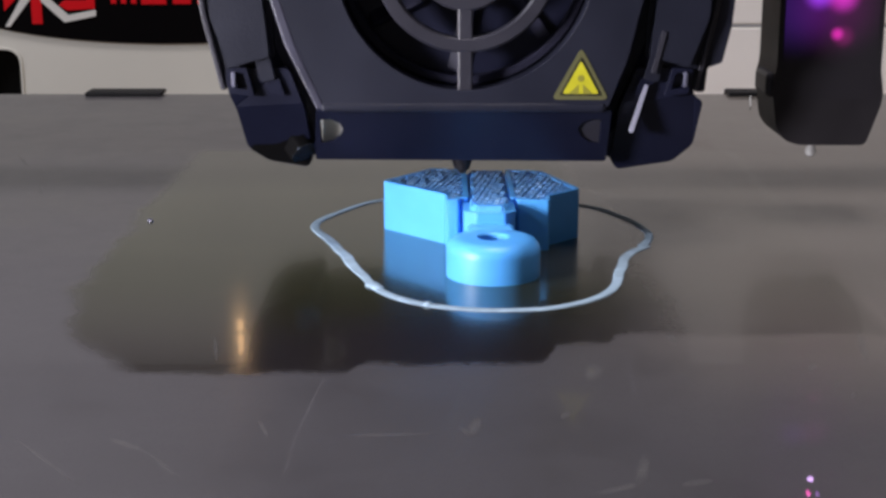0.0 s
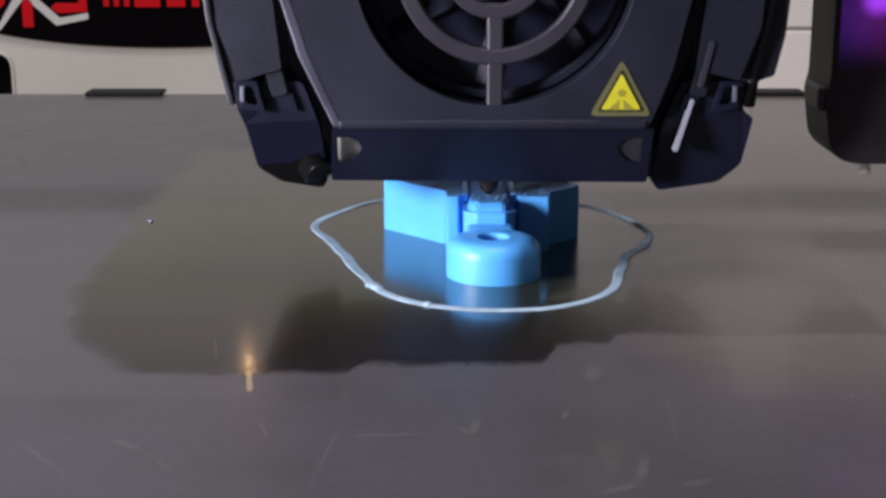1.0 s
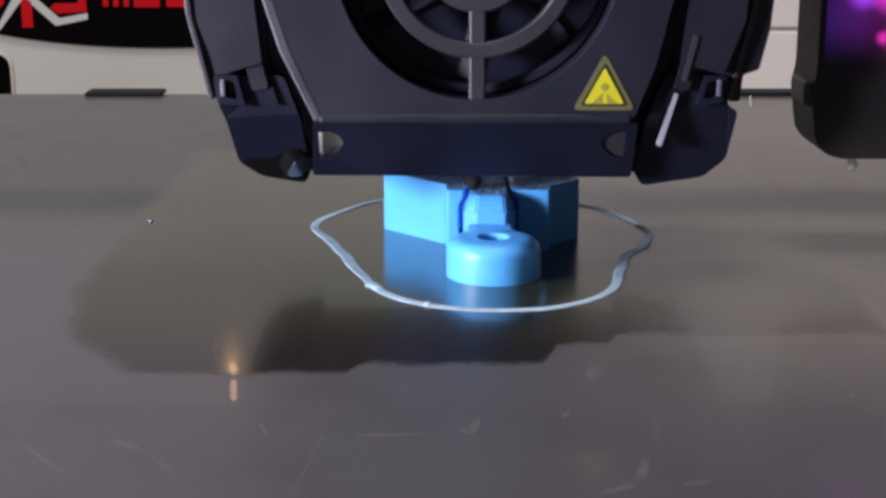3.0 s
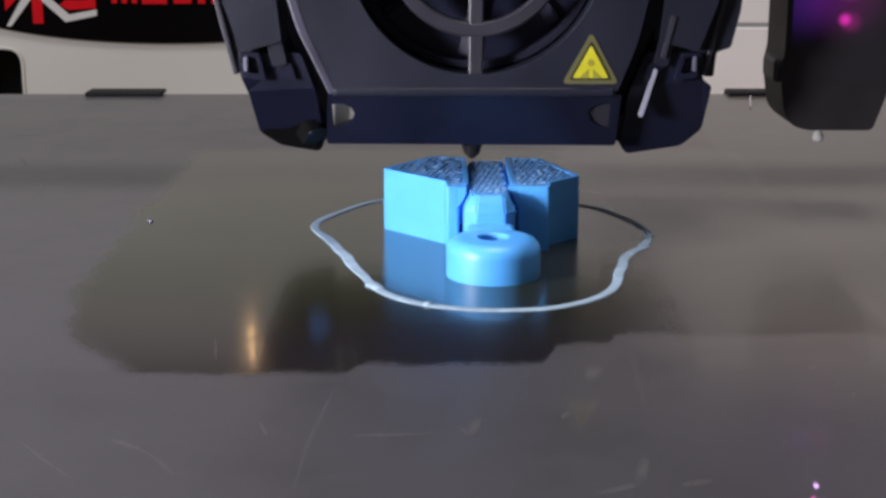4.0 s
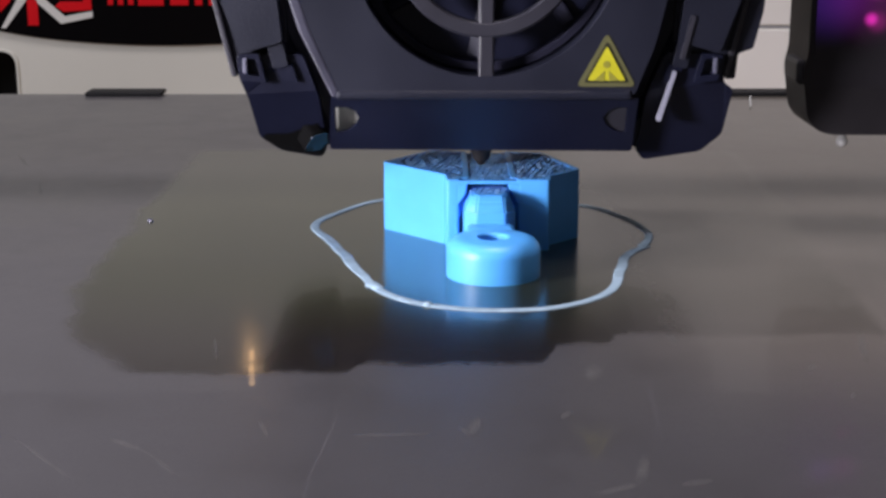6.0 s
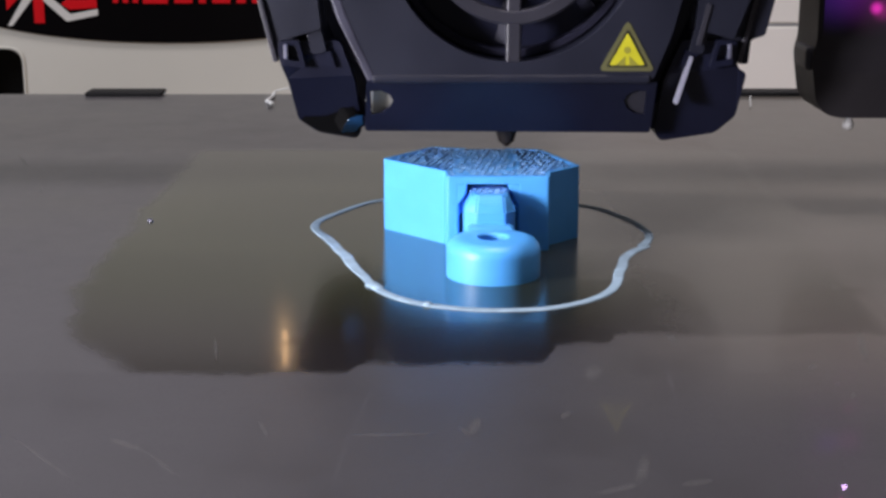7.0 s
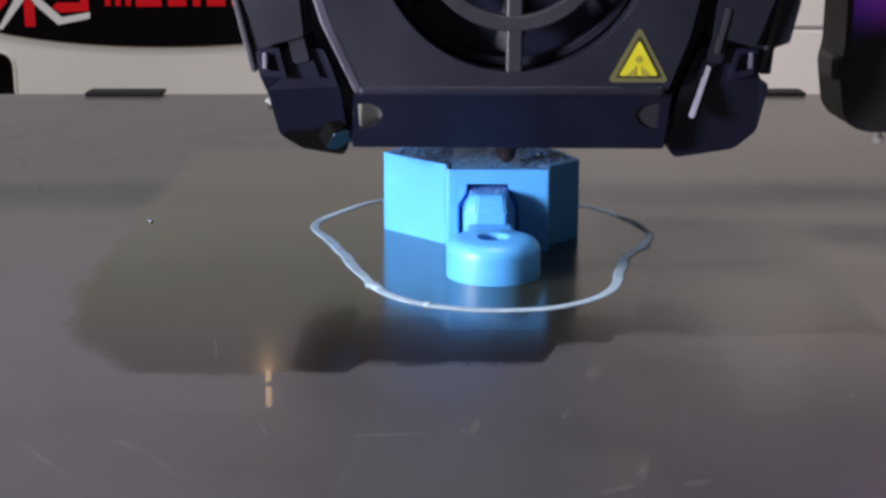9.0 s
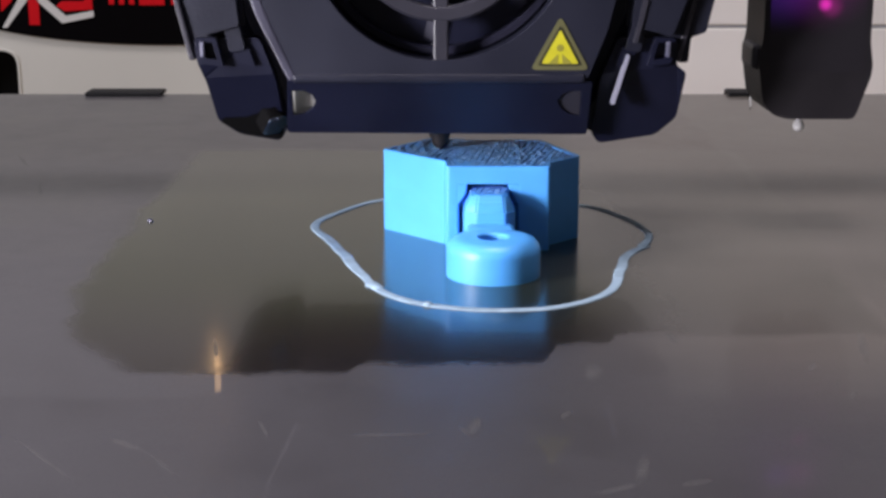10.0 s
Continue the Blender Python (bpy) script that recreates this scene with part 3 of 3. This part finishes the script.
# ---------------------------------------------------------------- the print head
def build_head():
    head = empty("extruder_carriage")
    tagged(head, "black plastic extruder carriage with fan grille and yellow warning sticker", "extruder")
    FX, FZ, FR = 0.8, 34.25, 18.5
    # front cover with the round fan opening
    outline = rounded([(-19.6, 12.9), (21.4, 12.8), (24.2, 20.0), (27.0, 32.0), (29.5, 60.0), (-29.0, 60.0), (-26.6, 30.0), (-24.2, 22.5)], 1.2)
    cover = plate([outline, circle(FX, FZ, FR, 72)], -22.0, -17.5, "xz", 0.5)
    part("front_cover", cover, SHELL, head)
    part("fan_rim", ring_xz(FX, FZ, FR - 0.05, FR - 1.4, -17.4, -14.5), FANBLACK, head)
    for ri, ro in ((11.0, 13.2), (5.2, 7.2)):
        part("grille_ring", ring_xz(FX, FZ, ro, ri, -21.6, -19.4), GRILLE, head)
    for ang in (0, 90, 180, 270):
        bm = box(5.0, FR + 0.3, -21.5, -19.5, -1.1, 1.1, 0.3)
        bmesh.ops.rotate(bm, cent=(0, 0, 0), matrix=Matrix.Rotation(radians(ang), 3, "Y"), verts=bm.verts[:])
        bmesh.ops.translate(bm, vec=(FX, 0, FZ), verts=bm.verts[:])
        part("grille_bar", bm, GRILLE, head)
    hub = plate([circle(FX, FZ, 6.0, 40)], -16.5, -10.0, "xz", 0.4)
    fan = part("fan_hub", hub, FANBLACK, head)
    for k in range(7):
        bm = box(5.5, 16.6, -0.5, 0.5, -4.2, 4.2, 0.3)
        bmesh.ops.rotate(bm, cent=(0, 0, 0), matrix=Matrix.Rotation(radians(38), 3, "X"), verts=bm.verts[:])
        bmesh.ops.rotate(bm, cent=(0, 0, 0), matrix=Matrix.Rotation(radians(k * 360 / 7), 3, "Y"), verts=bm.verts[:])
        bmesh.ops.translate(bm, vec=(FX, -12.5, FZ), verts=bm.verts[:])
        part("fan_blade", bm, FANBLACK, fan)
    # core behind the cover
    part("core", box(-21, 21, -14, 14, 13.0, 60, 1.0), DUCT, head)
    # lower lip, slanting back towards the nozzle, with the two leaf-shaped screw holes
    leaf = [(-20.4, 11.2), (-18.9, 11.3), (-17.6, 10.7), (-17.1, 9.7), (-17.6, 8.6), (-18.8, 7.7), (-20.4, 7.4)]
    leaf_r = [(-x + 0.4, z) for x, z in leaf]
    lip = plate([rounded([(-21.5, 4.65), (22.0, 4.35), (22.2, 12.85), (-20.9, 12.95)], 0.5, 3), leaf, leaf_r], -22.0, -20.4, "xz", 0.15)
    part("lower_lip", slant(lip, 13.5, 0.55), DUCT, head, "slanting glossy lower lip")
    # pale disc added behind the left hole, standing for the bright view through it
    part("hole_disc", slant(plate([circle(-18.9, 9.4, 2.4, 24)], -19.8, -19.2, "xz", 0.15), 13.5, 0.55), HOLE_DISC, head, "pale disc behind the hole for the bright view through it")
    part("screw_post", slant(box(17.0, 20.6, -20.2, -15, 6.6, 12.2, 0.5), 13.5, 0.55), DUCT, head)
    part("hole_plug", slant(box(16.9, 20.9, -21.6, -20.9, 7.2, 11.6, 0.2), 13.5, 0.55), GRILLE, head, "dark grey plug in the screw hole")
    # moulded edge of the cover, the light it catches put into a paler grey
    part("cover_edge", plate([[(-20.7, 12.8), (-19.3, 12.9), (-23.6, 22.4), (-26.0, 30.0), (-27.6, 30.0), (-25.2, 22.2)]], -22.15, -18.5, "xz", 0.35), EDGE, head, "cover edge in a paler grey for the light it catches")
    part("cover_sill", box(-20.2, 21.2, -22.35, -20.8, 12.5, 13.9, 0.55, 3), SHELL, head)
    # side ducts: the lower mouth slants back, the blower housing stands above it
    for s, mouth, housing in (
            (-1, [(22.9, 2.8), (28.8, 3.9), (31.8, 6.1), (32.9, 12.4), (34.0, 15.3), (34.3, 18.4), (25.0, 18.6), (22.9, 12.6), (22.1, 4.3)],
             [(27.0, 20.2), (30.4, 19.4), (33.2, 18.4), (34.2, 15.9), (35.0, 15.9), (37.2, 24.6), (39.5, 60.0), (29.8, 60.0), (27.6, 32.0)]),
            (1, [(24.1, 2.4), (32.4, 3.8), (35.2, 6.6), (35.9, 13.7), (34.4, 14.5), (34.4, 18.6), (26.0, 18.6), (23.6, 12.8), (23.0, 4.0)],
             [(27.2, 20.2), (31.5, 18.2), (34.5, 17.4), (34.6, 15.0), (36.1, 15.0), (36.4, 18.6), (38.5, 19.3), (39.7, 24.6), (42.5, 60.0), (29.8, 60.0), (27.6, 32.0)])):
        def m(pts):
            return [(s * x, z) for x, z in pts]
        part("inner_wall", slant(plate([m([(20.6, 5.2), (23.4, 4.2), (26.4, 14.0), (30.4, 30.0), (33.0, 60.0), (20.0, 60.0)])], -18.4, 4.0, "xz"), 14.0, 0.5), SHELL, head)
        part("side_duct", slant(plate([rounded(m(mouth), 0.8)], -19.0, 6.0, "xz", 0.5), 14.0, 0.5), DUCT, head, "glossy black air duct")
        part("blower_housing", plate([rounded(m(housing), 0.4)], -18.4, 12.0, "xz", 0.4), SHELL, head)
        part("cap", plate([rounded(m([(27.6, 20.4), (33.4, 18.9), (36.0, 26.0), (37.0, 44.0), (30.0, 44.0)]), 0.6)], -20.6, -18.0, "xz", 0.5), SHELL, head)
        part("latch", plate([rounded(m([(30.0, 14.6), (33.4, 15.0), (34.0, 18.6), (31.0, 18.8)]), 0.4), rounded(m([(30.9, 15.6), (32.5, 15.8), (32.9, 18.0), (31.5, 18.0)]), 0.3)], -20.2, -17.5, "xz", 0.2), DUCT, head)
        # paler sliver standing for the highlight on the latch
        part("latch_glint", box(s * 32.9 - 0.3, s * 32.9 + 0.3, -20.7, -20.0, 16.0, 18.2, 0.15), LATCH, head)
        part("rib", plate([rounded(m([(26.9, 17.0), (29.0, 16.6), (30.2, 21.5), (28.0, 21.8)]), 0.4)], -20.0, -18.0, "xz", 0.3), SHELL, head)
        part("tab", plate([rounded(m([(25.6, 14.6), (27.8, 15.0), (28.6, 17.0), (26.4, 17.2)]), 0.3)], -19.6, -18.0, "xz", 0.25), DUCT, head)
        part("outer_rib", plate([m([(34.2, 15.4), (35.0, 15.4), (37.6, 26.6), (39.0, 40.0), (38.2, 40.0), (36.8, 26.6)])], -19.2, -17.0, "xz", 0.2), GRILLE, head)
    # darker sheet over the mouth: the shade of its underside put into colour
    part("duct_mouth", slant(plate([rounded([(-22.3, 4.1), (-22.9, 2.95), (-28.6, 3.95), (-31.4, 5.9), (-31.0, 6.6), (-27.5, 6.7), (-23.2, 8.4)], 0.4)], -19.12, -18.6, "xz", 0.05), 14.0, 0.5), DUCT_SHADED, head, "matt black mouth of the air duct, darkened for its underside shade")
    # mirror facet added at the inner corner of the mouth, turned down to reflect the print
    turn = Vector((0.506, -0.588, -0.632)).to_track_quat("-Y", "Z").to_matrix()
    corner = [(-1.9, -1.9), (1.1, -2.1), (1.9, -0.8), (1.8, 1.1), (0.3, 1.9), (-1.7, 1.3)]
    for name, d0, d1, mat, text in (("mouth_corner", 0.0, 4.5, DUCT_SHADED, ""), ("mouth_mirror", -0.03, 0.0, MIRROR_FACET, "added mirror facet on the air duct")):
        bm = plate([rounded(corner, 0.8)], d0 + 0.004, d1, "xz")
        bmesh.ops.rotate(bm, cent=(0, 0, 0), matrix=turn, verts=bm.verts[:])
        bmesh.ops.translate(bm, vec=(-23.2, -15.9, 5.6), verts=bm.verts[:])
        part(name, bm, mat, head, text)
    part("air_flap", plate([rounded([(25.0, 9.2), (25.55, 9.2), (27.6, 16.2), (27.1, 16.4)], 0.3)], -20.2, -18.6, "xz", 0.15), PALE, head, "pale strip on the duct")
    part("upper_flap", plate([rounded([(27.9, 18.0), (28.5, 18.0), (29.9, 24.0), (29.2, 24.2)], 0.25)], -20.9, -18.6, "xz", 0.15), GRILLE, head)
    # warning sticker
    tri = [(13.35, 14.4), (21.65, 14.4), (17.5, 21.95)]
    c = (17.5, 16.8)

    def shrink(k):
        return [(c[0] + (x - c[0]) * k, c[1] + (z - c[1]) * k) for x, z in tri]
    sticker = part("warning_sticker", plate([rounded(shrink(1.0), 0.9)], -22.12, -21.9, "xz"), OLIVE, head, "yellow triangular warning sticker with dark border")
    part("border", plate([rounded(shrink(0.76), 0.5)], -22.2, -22.1, "xz"), STICKER_BLACK, sticker)
    part("field", plate([rounded(shrink(0.63), 0.3)], -22.28, -22.18, "xz"), YELLOW, sticker)
    part("symbol", plate([circle(17.5, 17.5, 0.5, 16)], -22.34, -22.26, "xz"), OLIVE_INK, sticker)
    for k in (-1, 1):
        part("symbol", plate([rounded([(17.5 + k * 0.25, 16.7), (17.5 + k * 1.7, 15.3), (17.5 + k * 0.35, 15.2)], 0.15)], -22.34, -22.26, "xz"), OLIVE_INK, sticker)
    # heater block and nozzle
    part("heater_block", box(-9, 9, -9, 10, 5.2, 13.2, 0.8), SILICONE, head)
    part("nozzle", lathe([(0.45, 0.05), (0.6, 0.3), (1.25, 0.85), (1.45, 1.6), (1.8, 2.6), (3.0, 3.1), (4.6, 3.5), (6.0, 5.3)], 32, 0.6, -4.5), BRASS, head, "dark brass nozzle", smooth=True)
    # shroud that closes the head below, round the heater
    part("bottom_shroud", plate([rounded([(-22.0, -15.5), (22.4, -15.5), (22.4, 13.0), (-22.0, 13.0)], 2.0), circle(0.6, -4.5, 7.5, 32)], 5.0, 6.6, "xy", 0.3), DUCT, head)
    # amber indicator lamp under a bracket at the rear of the blower
    part("lamp_bracket", box(-38.8, -33.5, 11.8, 14.6, 16.4, 16.9, 0.2), DUCT, head)
    part("indicator_lamp", box(-38.5, -37.6, 13.0, 14.1, 14.7, 20.9, 0.15), AMBER, head, "small amber indicator lamp")
    # bed probe on its bracket, with purple indicator light
    probe = part("bed_probe", plate([rounded([(49.8, 7.4), (51.3, 5.5), (53.6, 4.8), (63.9, 4.8), (66.0, 11.2), (66.2, 12.9), (65.6, 16.6), (65.6, 60.0), (49.4, 60.0), (49.4, 17.0), (48.8, 14.2), (49.3, 10.6)], 0.9)], -6.0, 7.0, "xz", 0.7), PROBE, head, "black plastic bed probe with purple light")
    part("tip", lathe([(0.3, 1.9), (0.75, 2.2), (0.95, 2.8), (0.75, 3.4), (0.45, 3.7), (0.45, 5.2)], 20, 56.9, 0.0), TIP, probe, "small round steel probe tip", smooth=True)
    part("side_boss", box(48.1, 49.8, -5, 4, 12.2, 16.0, 0.7), GRILLE, probe, "worn grey boss on the side")
    part("light_window", box(50.3, 64.9, -6.04, -5.7, 12.0, 42.0, 0.02, 1), DIFFUSER, probe, "dark translucent window glowing purple")
    part("light_spot", lathe_y(58.7, 36.3, 0.42, -6.6, -6.2), VIOLET_WHITE, probe, "bright violet status light")
    part("light_spot", lathe_y(58.5, 38.8, 0.40, -6.6, -6.2), MAGENTA, probe, "glowing magenta spot")
    part("light_spot", lathe_y(60.1, 38.9, 0.32, -6.6, -6.2), PURPLE, probe, "dim purple spot")
    part("bracket", box(20, 52, 7.2, 10, 40, 58, 0.6), SHELL, probe)
    return head


def build_gantry():
    """The cross beam that carries the extruder; only its shade falls into view."""
    beam = empty("gantry_beam")
    tagged(beam, "black aluminium cross beam carrying the extruder above the bed", "gantry beam")
    bm = box(-230, 230, 20.5, 38.5, 31.0, 51.0, 0.8)
    part("extrusion", bm, DUCT, beam)
    for z in (36.0, 46.0):
        part("groove_cover", box(-228, 228, 19.9, 20.6, z - 2, z + 2, 0.2), FANBLACK, beam)
    for x in (-245, 230.2):
        part("end_plate", box(x, x + 15, 12, 47, 20.0, 62.0, 1.5), SHELL, beam)
    return beam


def slant(bm, z0, k):
    """Lean everything below z0 backwards."""
    for v in bm.verts:
        if v.co.z < z0:
            v.co.y += (z0 - v.co.z) * k
    return bm


def lathe_y(x, z, r, y0, y1):
    return plate([circle(x, z, r, 20)], y0, y1, "xz")


def ring_xz(cx, cz, ro, ri, y0, y1):
    bm = bmesh.new()
    n = 72
    rows = []
    for i in range(n):
        a = 2 * math.pi * i / n
        c, s = math.cos(a), math.sin(a)
        rows.append([bm.verts.new((cx + r * c, y, cz + r * s)) for r, y in ((ro, y0 + 0.3), (ro - 0.3, y0), (ri + 0.3, y0), (ri, y0 + 0.3), (ri, y1), (ro, y1))])
    for i in range(n):
        a, b = rows[i], rows[(i + 1) % n]
        for k in range(6):
            bm.faces.new((a[k], a[(k + 1) % 6], b[(k + 1) % 6], b[k]))
    return bm


# ---------------------------------------------------------------- the white machine behind
def build_housing():
    """White sheet-steel machine housing; its front is at y 0 of its own space."""
    hs = empty("machine_housing")
    tagged(hs, "white painted machine housing with a black oval badge, behind the bed", "machine housing")
    arch = rounded([(-300, -100), (-243.2, -100), (-243.2, -41.5), (-300, -41.5)], 9, 6)
    front = plate([[(-420, -99.8), (420, -99.8), (420, 160), (-420, 160)], [(max(x, -300), max(z, -92)) for x, z in arch]], 0, 3, "xz", 0.4)
    part("front_panel", front, WHITE, hs)
    part("cabinet_body", box(-418, 418, 40, 300, -99.9, 158, 2), BLACK, hs)
    part("panel_seam", box(-60, 420, -0.25, 0.2, -28.4, -27.7), PALE, hs)
    # thin slabs added over the right of the front, in a lighter white
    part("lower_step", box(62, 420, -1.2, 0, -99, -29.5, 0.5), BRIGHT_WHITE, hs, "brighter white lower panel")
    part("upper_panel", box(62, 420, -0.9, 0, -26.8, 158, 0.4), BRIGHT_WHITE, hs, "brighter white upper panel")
    trim = plate([rounded([(-301, -93), (-241.9, -93), (-241.9, -40.2), (-301, -40.2)], 10, 6), rounded([(-299.8, -91.8), (-243.2, -91.8), (-243.2, -41.5), (-299.8, -41.5)], 9, 6)], -0.8, 1.0, "xz", 0.2)
    part("opening_trim", trim, WHITE, hs)
    ov = [(-160 + 131 * math.cos(a), -9.5 + 28.6 * math.sin(a)) for a in [2 * math.pi * i / 96 for i in range(96)]]
    badge = part("badge", plate([ov], -1.6, -0.02, "xz", 0.4), BADGE, hs, "glossy black oval badge with red and silver emblem")

    def shape(pts, mat, name="emblem_stroke", d=-2.1):
        part(name, plate([pts], d, -1.58, "xz", 0.1), mat, badge)
    shape([(-249.5, -28.5), (-246.8, -28.5), (-233.6, -12.0), (-221, 4), (-226, 4), (-238.0, -10.0)], SILVER)
    shape([(-232.6, -8.0), (-229.6, -8.0), (-214.0, -22.0), (-198.6, -19.2), (-198.6, -22.6), (-216.2, -26.2), (-236, -8.0)], SILVER)
    shape([(-234.4, -27.0), (-228.6, -27.0), (-228.6, -13.5), (-231.5, -11.0), (-234.4, -13.5)], RED, "emblem_bar")
    shape([(-214.5, -19.5), (-199, -18.6), (-199, -6.0), (-203.5, -6.0), (-203.5, -14.0), (-216.0, -14.0), (-219.0, -16.5)], RED, "emblem_bar")
    shape([(-249.5, -20.0), (-243.5, -14.0), (-243.5, -6.0), (-249.5, -6.0)], RED, "emblem_bar")
    x = -190.0
    for w, z0 in ((3, -15.8), (3, -15.8), (3, -15.8), (14, -16.2), (10, -16.0), (4, -16.0), (10, -16.0), (5, -16.0), (5, -16.0), (12, -16.0)):
        shape([(x, z0), (x + w, z0), (x + w, 2), (x, 2)], RED, "lettering_bar", -2.0)
        x += w + (2.6 if w == 3 else 3.6)
    return hs


def build_scraps():
    """Curls of stray filament hanging at the rear edge of the bed."""
    for x, y, pts, name in ((-48.0, 156.0, ((0, 0, 0.3), (0.3, -6, 0.4), (-0.4, -13, 0.3), (1.6, -18, 0.5), (1.0, -20, 0.2)), "filament_scrap"),
                            (-48.5, 157.5, ((0.4, 0, 0.3), (1.2, 0.4, 0.9), (4.0, 0.6, 1.3), (8.5, 0.4, 1.0)), "filament_scrap"),
                            (70.5, 152.0, ((0, 0, 0.15), (-1.6, -8, 0.2), (-3.4, -17, 0.15)), "filament_string")):
        cu = bpy.data.curves.new(name, "CURVE")
        cu.dimensions = "3D"
        cu.bevel_depth = (0.42 if "scrap" in name and y < 157 else 0.16) * MM
        sp = cu.splines.new("POLY")
        n = 20
        sp.points.add(n)
        for i in range(n + 1):
            u = i / n * (len(pts) - 1)
            k = min(int(u), len(pts) - 2)
            f = u - k
            f = f * f * (3 - 2 * f)
            p = Vector(pts[k]).lerp(Vector(pts[k + 1]), f)
            sp.points[i].co = ((x + p.x) * MM, (y + p.y) * MM, (p.z + 0.2) * MM, 1)
        cu.materials.append(WHITISH)
        tagged(new(name, cu), "pale stray filament curl on the rear edge of the bed", "filament scrap")


build_room()
build_bed()
build_skirt()
PRINT = build_print()
HEAD = build_head()
GANTRY = build_gantry()
HOUSING = build_housing()
build_scraps()
build_smears()

# ---------------------------------------------------------------- what moves
# seconds, and the nozzle's place over the bed in mm
NOZZLE = (
    (0.0, -3.3, 23.4), (0.1, -3.0, 3.8), (0.2, 6.6, 3.5), (0.3, -1.9, 18.5), (0.4, -5.1, 8.2), (0.5, 4.1, 17.8), (0.6, -2.7, 15.3), (0.7, -5.3, 12.4),
    (0.8, -4.8, 0.8), (0.9, 10.7, 12.8), (1.0, 0.4, 5.4), (1.1, -15.5, 12.1), (1.2, 4.2, 15.0), (1.3, -2.5, 15.2), (1.4, -15.6, 11.7), (1.5, 8.8, 16.1),
    (1.6, 2.8, -3.9), (1.7, -4.3, 20.5), (1.8, -5.9, 3.4), (1.9, 5.0, -1.7), (2.0, -1.5, -5.1), (2.1, -5.0, 14.2), (2.2, 6.7, 19.4), (2.4, 2.0, 8.0),
    (2.6, -3.0, 14.0), (2.8, 4.0, 10.0), (3.0, -2.0, 4.0), (3.15, 3.0, 12.0), (3.3, 6.2, 19.6), (3.4, 1.1, 27.0), (3.5, 1.0, 5.9), (3.6, -4.0, -4.1),
    (3.7, 14.2, 7.8), (3.8, -1.3, -8.8), (3.9, 0.6, -8.7), (4.0, -1.7, 25.5), (4.1, -3.9, -5.7), (4.2, 9.6, 16.4), (4.3, 2.5, -4.5), (4.4, -1.5, 4.5),
    (4.5, -1.6, 27.4), (4.6, 3.6, 22.1), (4.7, -4.9, -3.9), (4.8, -4.1, 4.7), (4.9, 2.9, 10.1), (5.0, -5.2, -4.3), (5.1, 4.2, -2.8), (5.2, 4.1, 14.7),
    (5.3, -4.9, -1.5), (5.4, 3.4, 4.7), (5.5, 3.8, 15.3), (5.6, -5.4, 19.7), (5.7, 3.3, 10.7), (5.9, -3.0, 12.0), (6.1, 2.0, 18.0), (6.3, -5.0, 14.0),
    (6.5, 3.0, 10.0), (6.65, -1.0, 17.0), (6.8, -3.6, 23.3), (6.9, -2.9, 22.9), (7.0, 3.9, 28.3), (7.1, -13.1, 19.6), (7.2, 0.7, 3.9), (7.3, -3.1, 25.2),
    (7.4, -15.1, 18.5), (7.5, -2.0, 23.2), (7.6, 1.2, 0.9), (7.7, -1.0, 29.0), (7.8, -9.1, 26.6), (7.9, 5.7, 1.4), (8.0, -6.2, 27.8), (8.1, 9.6, 19.6),
    (8.2, -4.5, 20.5), (8.3, 9.0, 29.3), (8.4, 2.9, 6.2), (8.5, -10.5, 21.3), (8.6, 8.7, 22.8), (8.7, -11.1, 19.8), (8.8, 0.5, 29.4), (8.9, 0.6, 21.6),
    (9.0, 3.1, 9.1), (9.1, -1.8, 31.0), (9.2, -8.4, 29.9), (9.3, -8.8, 18.2), (9.4, 5.1, 19.1), (9.5, 8.9, 13.1), (9.6, -11.5, 26.9), (9.7, 4.3, 25.8),
    (9.8, 5.3, 29.5), (9.9, 5.9, 17.1), (10.0, -6.8, 18.0),
)


def motions():
    head_rows = [(t, pose(x * MM, y * MM, height(t) * MM)) for t, x, y in NOZZLE]
    walk(HEAD, head_rows)
    walk(GANTRY, [(t, pose(0, y * MM, height(t) * MM)) for t, x, y in NOZZLE])
    walk(HOUSING, [(t, pose(0, (591.7 + y) * MM, 0)) for t, x, y in NOZZLE])
    ends = (0.0, 10.0)
    for ob in PRINT["halves"]:
        walk(ob, [(t, pose(0, 0, height(t) * MM)) for t in ends])
    walk(PRINT["arm_top"], [(t, pose(0, 0, min(height(t), 9.15) * MM)) for t in (0.0, 1.0, 2.0, 3.0, 3.8, 4.6, 10.0)])
    for ob, side in zip(PRINT["shoulders"], (-1, 1)):
        walk(ob, [(t, pose(side * 1.6 * MM * max(0, min(1, (3.6 - t) / 1.6)), 0, (min(height(t), SLOT_Z + 0.02) - 0.05) * MM)) for t in (0.0, 1.0, 2.0, 2.8, 3.6, 4.2, 5.0, 10.0)])
    # bridge layers wait inside the right half and spread over the slot once it is reached
    for k, ob in enumerate(PRINT["bridge"]):
        rows = [(0.0, pose(0.0034, 0.0003, 0.0058)), (5.1, pose(0.0034, 0.0003, 0.0058)), (5.5, pose(0.0034, 0.0003, (SLOT_Z + 0.0) * MM)), (5.85, pose(0, 0, (SLOT_Z + 0.27) * MM))]
        top = SLOT_Z + 0.27 * (k + 1)
        for i in range(12):
            t = 6.15 + 0.35 * i
            rows.append((t, pose(0, 0, min(top, height(t) - 0.01 - 0.002 * (9 - k)) * MM)))
        walk(ob, rows)


motions()
